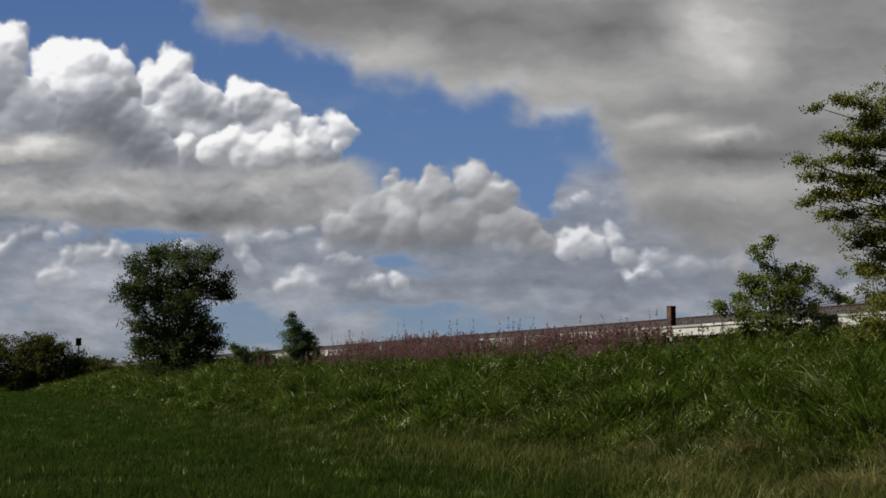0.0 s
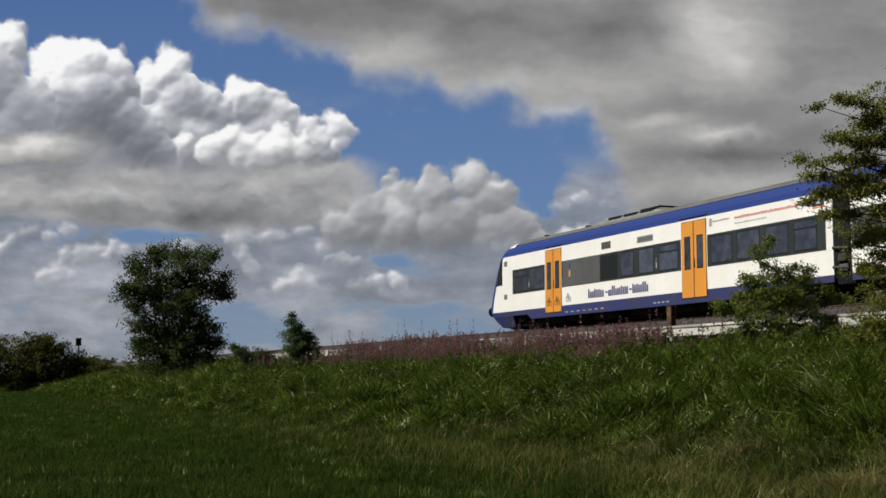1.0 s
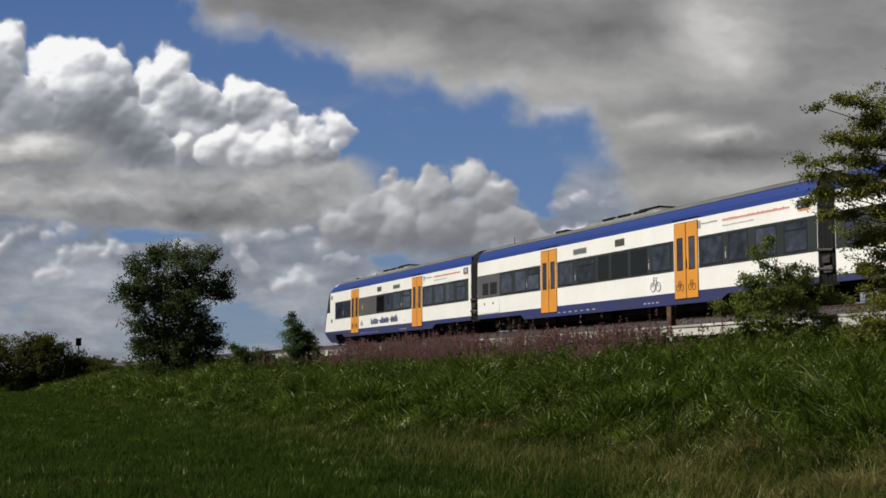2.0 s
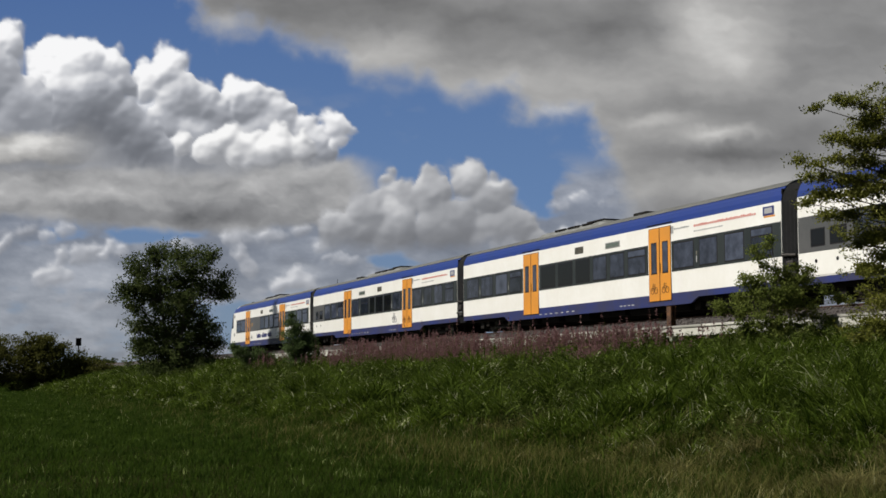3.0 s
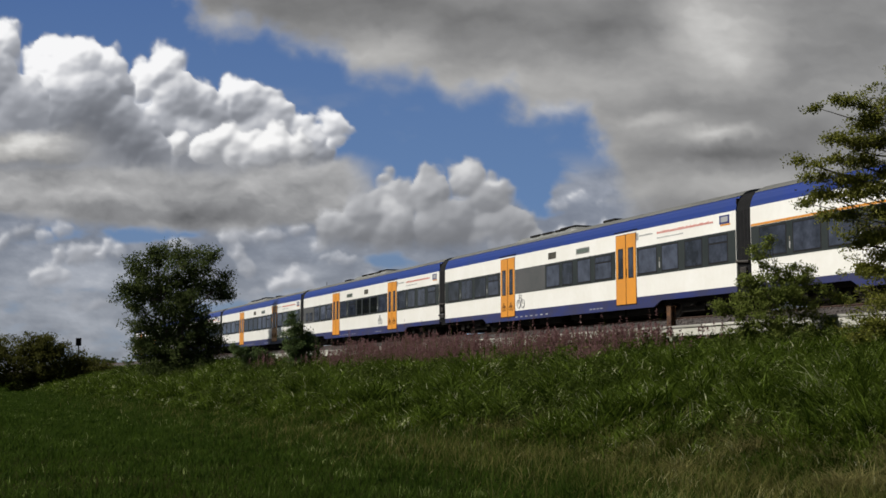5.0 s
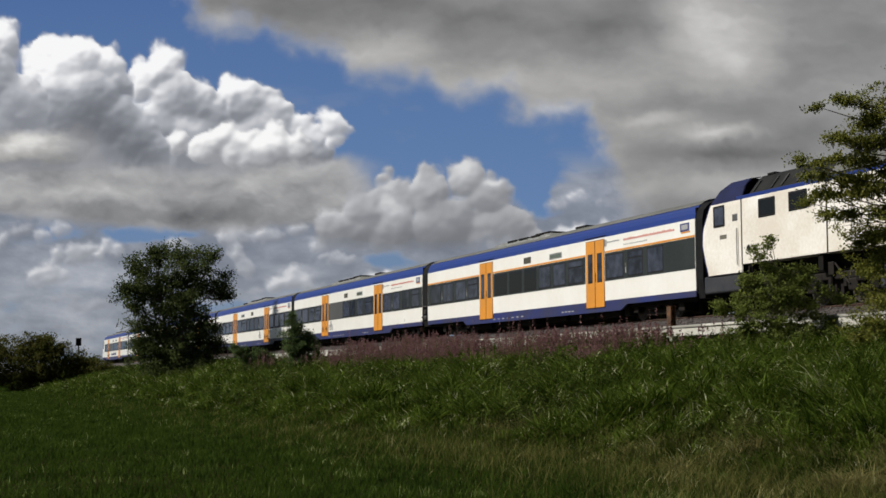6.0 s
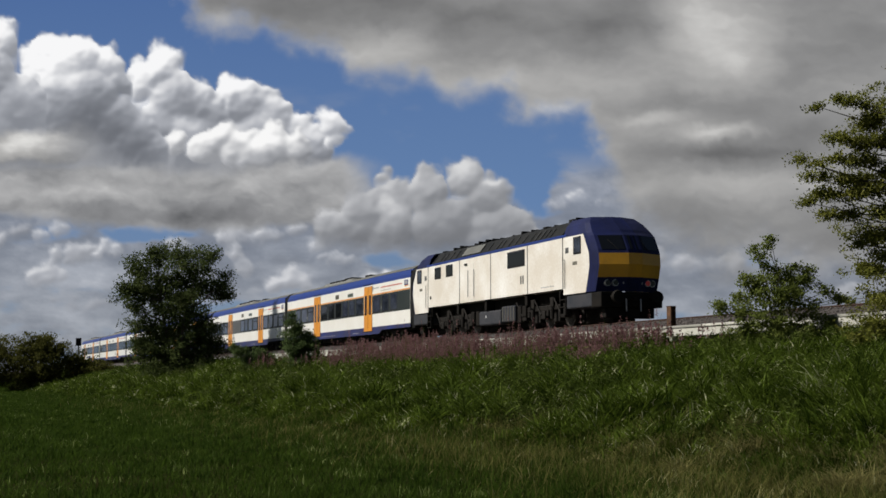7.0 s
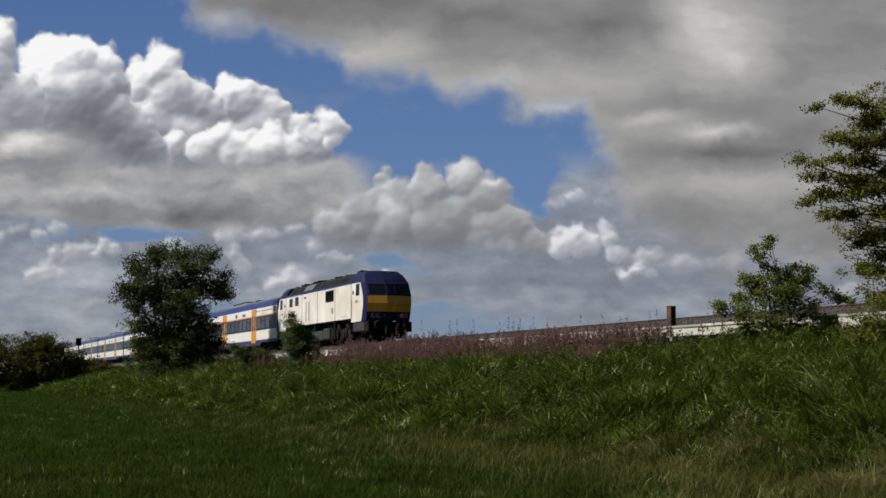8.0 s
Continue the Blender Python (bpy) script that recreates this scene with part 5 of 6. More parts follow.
    box(bm, -20.2, -0.2, -0.5, 0.5, 0.09, 1.03)
    for q0, q1, z0 in ((7.9, 8.3, 0.35), (12.7, 13.1, 0.3), (7.3, 7.7, 0.6), (13.2, 13.6, 0.55)):
        box(bm, -q1, -q0, -1.25, 1.25, z0, 1.03, 0.03)
    part("main_frame", bm, MAT_DARK, c, "black main frame")
    tank = part("fuel_tank", boxed(-10.95, -8.4, -1.3, 1.3, 0.32, 0.98, 0.07), MAT_UNDER, c, "grey fuel tank under the frame")
    part("tank_label", boxed(-9.35, -9.2, 1.29, 1.306, 0.66, 0.78), MAT_LETTER_GREY, tank)
    part("battery_box", boxed(-12.6, -11.1, -1.32, 1.32, 0.38, 1.1, 0.05), MAT_UNDER, c)
    for i in range(5):
        part("box_rib", boxed(-12.5 + i * 0.3, -12.46 + i * 0.3, 1.31, 1.34, 0.42, 1.06), MAT_VENT, c)
    for centre in (-5.2, -15.2):
        bm = bmesh.new()
        for side in (1.08, -1.08):
            box(bm, centre - 2.5, centre + 2.5, side - 0.08, side + 0.08, 0.72, 0.95, 0.03)
            for ax in (-1.9, 0, 1.9):
                box(bm, centre + ax - 0.22, centre + ax + 0.22, side - 0.12, side + 0.12, 0.36, 0.72, 0.04)
                for dx in (-0.38, 0.38):
                    rod(bm, (centre + ax + dx, side, 0.5), (centre + ax + dx, side, 0.9), 0.11, seg=10)
                rod(bm, (centre + ax + 0.1, side + 0.13, 0.55), (centre + ax + 0.75, side + 0.13, 1.2), 0.035, seg=8)
            for ax in (-0.95, 0.95):
                box(bm, centre + ax - 0.16, centre + ax + 0.16, side - 0.1, side + 0.16, 0.85, 1.25, 0.03)
                rod(bm, (centre + ax, side + 0.12, 0.35), (centre + ax, side + 0.12, 0.8), 0.09, seg=10)
        box(bm, centre - 2.7, centre + 2.7, -0.6, 0.6, 0.12, 1.05, 0.04)
        for ax in (-0.95, 0.95):
            box(bm, centre + ax - 0.3, centre + ax + 0.3, -1.0, 1.0, 0.22, 0.75, 0.04)
        b = part("bogie", bm, MAT_IRON, c, "dark iron three-axle bogie")
        for ax in (-1.9, 0, 1.9):
            wheelset(b, centre + ax, 0.5)
    for q in (2.1, 17.65):
        bm = bmesh.new()
        for z in (0.45, 0.75, 1.05):
            box(bm, -q - 0.25, -q + 0.25, 1.28, 1.46, z, z + 0.03)
        box(bm, -q - 0.27, -q - 0.24, 1.3, 1.45, 0.45, 1.4)
        box(bm, -q + 0.24, -q + 0.27, 1.3, 1.45, 0.45, 1.4)
        part("step_ladder", bm, MAT_IRON, c)
    return c


FIRST_GAP, PITCH_LEN = 25.81, 26.8
lead = driving_coach()
second = coach_a("white, blue and grey coach with orange doors and small service windows")
third = coach_b("white and blue coach with orange doors and a full window band")
fifth = coach_b("white and blue bicycle coach with grey blind panel, orange doors", bike=True)
sixth = coach_b("white and blue last coach ahead of the locomotive, orange doors", last=True)
fourth = copy_thing(second, Matrix())
loco = locomotive()
cars = [(lead, -0.99)] + [(c, FIRST_GAP + PITCH_LEN * i) for i, c in enumerate((second, third, fourth, fifth, sixth))] + [(loco, 160.22)]
# ---------------------------------------------------------------- grass and flowers
def blades(name, place, height, width, lean, material, seed, segs=3):
    """Many bent, tapering blades in one mesh. place: n x 3; height, width, lean: n each."""
    rng = np.random.RandomState(seed)
    n = len(place)
    turn = rng.uniform(0, 2 * np.pi, n)
    face = turn + rng.uniform(-0.9, 0.9, n)
    ts = np.linspace(0, 1, segs + 1)
    bend = np.stack([np.cos(turn), np.sin(turn)], -1)
    wide = np.stack([-np.sin(face), np.cos(face)], -1)
    verts = []
    for i, t in enumerate(ts):
        up = height * (t - 0.32 * lean * t ** 2.4)
        outw = height * lean * (0.15 * t + 0.75 * t ** 2.2)
        c = place + np.concatenate([bend * outw[:, None], up[:, None]], -1)
        w = width * (1 - 0.25 * t) * (1 if i < segs else 0)
        if i < segs:
            side = np.concatenate([wide * w[:, None] * 0.5, np.zeros((n, 1))], -1)
            verts += [c - side, c + side]
        else:
            verts.append(c)
    k = 2 * segs + 1
    pts = np.stack(verts, 1).reshape(-1, 3)
    tri = []
    for i in range(segs - 1):
        a = 2 * i
        tri += [(a, a + 1, a + 3), (a, a + 3, a + 2)]
    tri.append((2 * segs - 2, 2 * segs - 1, 2 * segs))
    tris = (np.array(tri)[None] + (np.arange(n) * k)[:, None, None]).reshape(-1, 3)
    return soup(name, pts, tris, material)


def on_ground(along, off, sink=0.03):
    x = ALONG.x * along + OFF.x * off
    y = ALONG.y * along + OFF.y * off
    xs = np.array([-4000, 11.0, 12.5, 16, 20, 22.0, 23.2, 29.2, 33, 41, 9000])
    zs = np.array([0, 0.0, 0.35, 1.15, 2.05, 2.62, 2.95, 2.95, 1.9, 0.0, 0])
    return np.stack([x, y, np.interp(off, xs, zs) - sink], -1)


def seen(along, off):
    """Keeps what lies in the wide wedge before the camera."""
    p = on_ground(along, off)
    return (np.abs(p[:, 0]) < 0.40 * p[:, 1] + 1.5) & (p[:, 1] > 12)


def field(along, off, scale, seed):
    """Broad tufts: 0 to 1."""
    return fractal(along / scale + 40, off / scale + 40, seed, 4)


def bank_grass():
    """Tussocks: each a fan of long arching leaves, thicker and taller in its heart, with dark gaps between."""
    rng = np.random.RandomState(21)
    k = 8200
    ca = 9 * np.exp(rng.rand(k) * math.log(260 / 9))
    co = 11.3 + 11.0 * rng.rand(k) ** 0.92
    big = np.clip(3.0 * (field(ca, co, 1.9, 310) - 0.5) + 0.5, 0, 1)
    keep = seen(ca, co) & (rng.rand(k) < 0.16 + 1.2 * big)
    ca, co, big = ca[keep], co[keep], big[keep]
    k = len(ca)
    per = 40
    n = k * per
    which = np.repeat(np.arange(k), per)
    far = np.clip(np.hypot(ca, co) / 30, 0.75, 6)
    size = rng.uniform(0.16, 0.55, k) * far ** 0.4
    ang = rng.uniform(0, 2 * np.pi, n)
    rad = size[which] * np.sqrt(rng.rand(n))
    along, off = ca[which] + rad * np.cos(ang) * 1.2, co[which] + rad * np.sin(ang)
    limit = np.interp(co, (11, 12.5, 15, 18, 20, 21, 22.4), (0.45, 0.85, 1.1, 0.9, 0.62, 0.45, 0.28))
    limit = limit + np.interp(ca, (72, 82), (0, 0.45)) * np.interp(co, (18, 20.5, 22.4), (0, 1, 1))
    tall = limit * rng.uniform(0.6, 1.1, k) * (0.22 + 1.2 * big)
    hgt = tall[which] * rng.uniform(0.5, 1.1, n) * (1.0 - 0.3 * rad / (size[which] + 1e-6))
    wid = rng.uniform(0.010, 0.034, n) * far[which] ** 0.75
    broad = rng.rand(n) < 0.16
    wid = np.where(broad, wid * 2.1, wid)
    lean = np.clip(rng.uniform(0.3, 1.2, n) + 0.4 * broad + 0.7 * rad / (size[which] + 1e-6) * rng.rand(n), 0.2, 1.7)
    ob = blades("tall_grass", on_ground(along, off), hgt, wid, lean, MAT_GRASS_TALL, 22, 3)
    tagged(ob, "tall arching green grass on the railway bank", "tall grass", kind="stuff")


def leaf_soup(name, centre, size, seed, material, up=0.6):
    """Many small folded leaves round the given centres."""
    rng = np.random.RandomState(seed)
    m = len(centre)
    ax = rng.randn(m, 3)
    ax[:, 2] *= 0.5
    ax /= np.linalg.norm(ax, axis=1)[:, None]
    bx = np.cross(ax, rng.randn(m, 3) * 0.6 + np.array([0, 0, up * 2]))
    bx /= np.linalg.norm(bx, axis=1)[:, None]
    nx = np.cross(ax, bx)
    s = size[:, None]
    pts = np.stack([centre - ax * s, centre + bx * s * 0.45 + nx * s * 0.12, centre + ax * s, centre - bx * s * 0.45 + nx * s * 0.12], 1).reshape(-1, 3)
    tris = (np.array([(0, 1, 2), (0, 2, 3)])[None] + (np.arange(m) * 4)[:, None, None]).reshape(-1, 3)
    return soup(name, pts, tris, material)


def bank_weeds():
    """Leafy herbs among the grass: heaps of small broad leaves on hidden stems, in drifts."""
    rng = np.random.RandomState(61)
    k = 5200
    ca = 16 * np.exp(rng.rand(k) * math.log(150 / 16))
    co = 12.2 + 9.6 * rng.rand(k)
    drift = field(ca, co, 5.0, 360)
    keep = seen(ca, co) & (rng.rand(k) < np.clip((drift - 0.48) * 8, 0.0, 1) * np.interp(co, (12, 14, 19, 22), (0.3, 0.8, 1, 1)))
    keep |= (ca > 26) & (ca < 39) & (co > 20.2) & (rng.rand(len(ca)) < 0.6) & seen(ca, co)
    ca, co = ca[keep], co[keep]
    k = len(ca)
    per = 42
    which = np.repeat(np.arange(k), per)
    far = np.clip(np.hypot(ca, co) / 30, 0.8, 4)
    wide, tall = rng.uniform(0.10, 0.26, k) * far ** 0.5, rng.uniform(0.25, 0.75, k) * np.interp(co, (12, 15, 19, 22), (0.6, 1.1, 0.9, 0.62))
    m = k * per
    ang, t = rng.uniform(0, 2 * np.pi, m), rng.rand(m) ** 0.7
    rad = wide[which] * np.sqrt(rng.rand(m)) * (1.15 - 0.5 * t)
    c = on_ground(ca, co)[which] + np.stack([rad * np.cos(ang), rad * np.sin(ang), 0.08 + t * tall[which]], -1)
    ob = leaf_soup("leafy_weeds", c, rng.uniform(0.022, 0.05, m) * far[which] ** 0.7, 62, MAT_WEED)
    tagged(ob, "leafy green weeds among the grass on the bank", "weeds", kind="stuff")


def seed_heads():
    """Pale nodding ears that stand out of the grass, thickest near the foot of the bank."""
    rng = np.random.RandomState(71)
    n = 2400
    along = 12 * np.exp(rng.rand(n) * math.log(90 / 12))
    off = rng.uniform(10.8, 19.5, n)
    tuft = field(along, off, 3.2, 370)
    keep = seen(along, off) & (rng.rand(n) < np.clip((tuft - 0.4) * 3, 0.05, 1))
    along, off = along[keep], off[keep]
    n = len(along)
    far = np.clip(np.hypot(along, off) / 22, 0.9, 4)
    foot = on_ground(along, off)
    foot[:, 2] += rng.uniform(0.2, 0.62, n) * np.interp(off, (10.8, 13, 15, 19.5), (0.4, 0.9, 1.3, 1.0))
    ob = blades("pale_seed_heads", foot, rng.uniform(0.08, 0.22, n), rng.uniform(0.007, 0.015, n) * far ** 0.8, rng.uniform(0.9, 2.0, n), MAT_EAR, 72, 3)
    tagged(ob, "pale nodding grass ears on the bank", "grass ears", kind="stuff")


def meadow_grass():
    rng = np.random.RandomState(31)
    n = 270000
    along = 6 * np.exp(rng.rand(n) * math.log(240 / 6))
    off = rng.uniform(-2, 12.2, n)
    keep = seen(along, off)
    along, off = along[keep], off[keep]
    n = len(along)
    tuft = field(along, off, 1.1, 320)
    far = np.clip(np.hypot(along, off) / 22, 0.8, 6)
    hgt = (0.10 + 0.16 * tuft) * rng.uniform(0.6, 1.3, n) * np.interp(off, (6, 9.5, 11.5), (1.0, 1.15, 1.6))
    wid = rng.uniform(0.008, 0.018, n) * far ** 0.9
    ob = blades("meadow_grass", on_ground(along, off), hgt, wid, rng.uniform(0.2, 1.0, n), MAT_GRASS_LOW, 32, 2)
    tagged(ob, "short dark green meadow grass", "grass", kind="stuff")


def dry_grass():
    rng = np.random.RandomState(41)
    n = 70000
    along = 10 * np.exp(rng.rand(n) * math.log(120 / 10))
    off = 11.0 + 1.75 * rng.randn(n)
    tuft = field(along, off, 2.5, 330)
    near = np.interp(along, (12, 18, 28, 45, 110), (0.75, 0.62, 0.36, 0.1, 0.02))
    keep = seen(along, off) & (rng.rand(n) < near * (0.2 + 1.3 * tuft)) & (off > 6.5) & (off < 15)
    along, off = along[keep], off[keep]
    n = len(along)
    far = np.clip(np.hypot(along, off) / 20, 0.9, 4)
    ob = blades("dry_grass", on_ground(along, off), rng.uniform(0.14, 0.5, n), rng.uniform(0.004, 0.010, n) * far ** 0.8, rng.uniform(0.2, 1.2, n), MAT_GRASS_DRY, 42, 3)
    tagged(ob, "straw-coloured dry grass at the foot of the bank", "dry grass", kind="stuff")


def straw_tussocks():
    """Pale dead tufts leaning over at the foot of the bank."""
    rng = np.random.RandomState(81)
    k, per = 190, 70
    ca, co = 12.5 + 8 * rng.rand(k) ** 1.2, 10.6 + 2.9 * rng.rand(k)
    keep = seen(ca, co) & (field(ca, co, 1.6, 380) > 0.42)
    ca, co = ca[keep], co[keep]
    which = np.repeat(np.arange(len(ca)), per)
    n = len(which)
    ang, rad = rng.uniform(0, 2 * np.pi, n), rng.uniform(0.05, 0.26, len(ca))[which] * np.sqrt(rng.rand(n))
    tall = rng.uniform(0.3, 0.65, len(ca))[which] * rng.uniform(0.5, 1.1, n)
    ob = blades("straw_tussocks", on_ground(ca[which] + rad * np.cos(ang), co[which] + rad * np.sin(ang)), tall, rng.uniform(0.006, 0.016, n), rng.uniform(0.5, 1.7, n), MAT_STRAW, 82, 3)
    tagged(ob, "pale straw tussocks at the foot of the bank", "dry grass", kind="stuff")


def blossom():
    """A belt of purple flowering stalks below the trough: thin stems with loose plumes."""
    rng = np.random.RandomState(51)
    n = 3700
    along = np.concatenate([rng.uniform(36, 67.5, 3450), rng.uniform(32, 38, 100), rng.uniform(66, 82, 150)])
    off = rng.uniform(18.8, 22.1, n)
    tuft = field(along, off, 3.0, 340)
    keep = rng.rand(n) < np.clip((tuft - 0.36) * 4.0, 0.06, 1) * np.interp(along, (36, 40, 46), (0.55, 0.9, 1))
    along, off, tuft = along[keep], off[keep], tuft[keep]
    n = len(along)
    base = on_ground(along, off)
    hgt = np.interp(along, (37, 44, 58), (1.0, 1.2, 1.4)) * np.interp(off, (18.8, 20.5, 22.1), (0.58, 0.76, 0.58)) * rng.uniform(0.55, 1.15, n) * (0.72 + 0.55 * tuft)
    tall = rng.rand(n) < 0.035
    hgt = np.where(tall, hgt * 1.55, hgt)
    blades("flower_stem", base, hgt, np.full(n, 0.022), rng.uniform(0.0, 0.25, n), MAT_GRASS_TALL, 52, 2)
    stem = bpy.data.objects["flower_stem"]
    tagged(stem, "thin green stems of the purple flowers", "flower stems", kind="stuff")
    per = 32
    m = n * per
    which = np.repeat(np.arange(n), per)
    t = rng.uniform(0.5, 1.03, m) ** 0.85
    spread = (1.08 - t) * 0.16 + 0.012
    ang = rng.uniform(0, 2 * np.pi, m)
    rad = spread * np.sqrt(rng.rand(m))
    c = base[which] + np.stack([rad * np.cos(ang), rad * np.sin(ang), t * hgt[which]], -1)
    ax = rng.randn(m, 3)
    ax[:, 2] += 0.8
    ax /= np.linalg.norm(ax, axis=1)[:, None]
    bx = np.cross(ax, rng.randn(m, 3))
    bx /= np.linalg.norm(bx, axis=1)[:, None]
    size = rng.uniform(0.011, 0.028, m)[:, None]
    pts = np.stack([c - ax * size * 1.6, c + bx * size * 0.7, c + ax * size * 1.6, c - bx * size * 0.7], 1).reshape(-1, 3)
    tris = (np.array([(0, 1, 2), (0, 2, 3)])[None] + (np.arange(m) * 4)[:, None, None]).reshape(-1, 3)
    ob = soup("purple_flowers", pts, tris, MAT_BLOSSOM)
    tagged(ob, "dusky purple flowering plants in a belt along the track", "flowers", kind="stuff")


# ---------------------------------------------------------------- trees and bushes
swaying = []


def limb(bm, pts, r0, r1, seg=7):
    """A tapered round limb through points."""
    rows = []
    n = len(pts)
    for i, p in enumerate(pts):
        p = Vector(p)
        d = Vector(pts[min(i + 1, n - 1)]) - Vector(pts[max(i - 1, 0)])
        q = d.to_track_quat("Z", "Y")
        r = r0 + (r1 - r0) * i / (n - 1)
        rows.append([bm.verts.new(p + q @ Vector((r * math.cos(2 * math.pi * k / seg), r * math.sin(2 * math.pi * k / seg), 0))) for k in range(seg)])
    for a, b in zip(rows, rows[1:]):
        for k in range(seg):
            bm.faces.new((a[k], a[(k + 1) % seg], b[(k + 1) % seg], b[k]))
    bm.faces.new(list(reversed(rows[0])))
    bm.faces.new(rows[-1])


def tree(name, label, category, base, lobes, leaf, count, mat, trunk_r, stems=1, flat=0.85, thick=0.9, seed=1, clump=0.24, twigs=5, reach=1.0, group="", sway=0.25, level=0.0, more=()):
    """A woody plant: stems rise from the base and fork to the lobes (x, z, radius across the view); clumps of leaves hang on twigs round each lobe."""
    rng = random.Random(seed)
    nr = np.random.RandomState(seed)
    root = new(name)
    root.location = base
    tagged(root, label, category, group=group)
    sprays = len(lobes)
    lobes = lobes + more
    top = max(z + r for _, z, r in lobes)
    wood = bmesh.new()
    forks = []
    for s in range(stems):
        a = 2 * math.pi * s / max(stems, 1)
        sp = 0.0 if stems == 1 else trunk_r * 2.2
        foot = Vector((sp * math.cos(a) + 2.2 * level, sp * math.sin(a), -0.35))
        head = Vector((foot.x * 2.5 + rng.uniform(-0.1, 0.1) * top, foot.y * 2.5 + rng.uniform(-0.1, 0.1) * top, top * (rng.uniform(0.42, 0.6) if not level else 0.8)))
        if level:
            head.x = foot.x + 0.15
        mid = foot.lerp(head, 0.5) + Vector((rng.uniform(-1, 1), rng.uniform(-1, 1), 0)) * trunk_r
        path = [foot, foot.lerp(mid, 0.5), mid, mid.lerp(head, 0.5) + Vector((rng.uniform(-1, 1), rng.uniform(-1, 1), 0)) * trunk_r * 0.6, head]
        limb(wood, path, trunk_r / (1 if stems == 1 else 1.5), trunk_r * 0.42, 9)
        forks += [(path[2], trunk_r * 0.5), (path[3], trunk_r * 0.42), (head, trunk_r * 0.36)]
    centres, sizes = [], []
    twig_bm = bmesh.new()
    for at_lobe, (lx, lz, lr) in enumerate(lobes):
        ly = rng.uniform(-0.6, 0.6) * lr * thick + rng.uniform(-0.25, 0.25) * abs(lx)
        c = Vector((lx, ly, lz))
        lower = [f for f in forks if f[0].z < c.z + 0.1] or forks[:1]
        start, r = min(lower, key=lambda f: (f[0] - c).length)
        if level and at_lobe < sprays:
            # level sprays leave the trunk only a little lower than they end
            start, r = Vector((1.6 * level, 0.0, lz + level * lx * rng.uniform(0.4, 1.6))), 0.03
            if lx == min(a for a, b, _ in lobes if abs(b - lz) < 0.2):
                ly *= 0.3
        m = start.lerp(c, 0.55) + Vector((0, 0, -0.06 * (start - c).length)) + Vector((rng.uniform(-1, 1), rng.uniform(-1, 1), rng.uniform(-1, 1))) * lr * 0.15
        limb(wood, [start, start.lerp(m, 0.5), m, m.lerp(c, 0.6), c], r * 0.8, max(r * 0.2, 0.006), 6)
        k = max(5, int(twigs * (lr / clump) ** 1.35))
        for _ in range(k):
            d = Vector((rng.gauss(0, 1), rng.gauss(0, 1) * thick, rng.gauss(0, 1) * flat)).normalized()
            e = c + Vector((d.x, d.y, d.z * flat)) * lr * (rng.uniform(0.3, 1.1) if rng.random() < 0.74 else rng.uniform(1.0, 1.35) * reach)
            if rng.random() < 0.55:
                limb(twig_bm, [c.lerp(e, 0.1), c.lerp(e, 0.6) + Vector((0, 0, 0.05 * lr)), e], max(0.006, r * 0.13), 0.004, 4)
            centres.append(e)
            sizes.append(clump * rng.uniform(0.45, 1.15))
    part("trunk", wood, MAT_BARK, root, "dark bark trunk and limbs", smooth=True)
    tagged(part("twigs", twig_bm, MAT_BARK, root), kind="stuff")
    centres, sizes = np.array([tuple(c) for c in centres]), np.array(sizes)
    which = nr.choice(len(centres), count, p=sizes ** 2 / (sizes ** 2).sum())
    p = centres[which] + nr.randn(count, 3) * (sizes[which] * 0.5)[:, None] * np.array([1.1, 1.0, 0.78])
    p = p[p[:, 2] > 0.05]
    n = len(p)
    ax = nr.randn(n, 3)
    ax[:, 2] -= 0.15
    ax /= np.linalg.norm(ax, axis=1)[:, None]
    bx = np.cross(ax, nr.randn(n, 3) + np.array([0, 0, 1.2]))
    bx /= np.linalg.norm(bx, axis=1)[:, None]
    nx = np.cross(ax, bx)
    s = leaf * nr.uniform(0.6, 1.25, n)[:, None]
    pts = np.stack([p - ax * s * 0.7, p + bx * s * 0.36 + nx * s * 0.1, p + ax * s * 0.75, p - bx * s * 0.36 + nx * s * 0.1], 1).reshape(-1, 3)
    tris = (np.array([(0, 1, 2), (0, 2, 3)])[None] + (np.arange(n) * 4)[:, None, None]).reshape(-1, 3)
    crown = soup("crown", pts, tris, mat)
    crown.parent = root
    tagged(crown, kind="stuff")
    swaying.append((root, sway, seed))
    return root


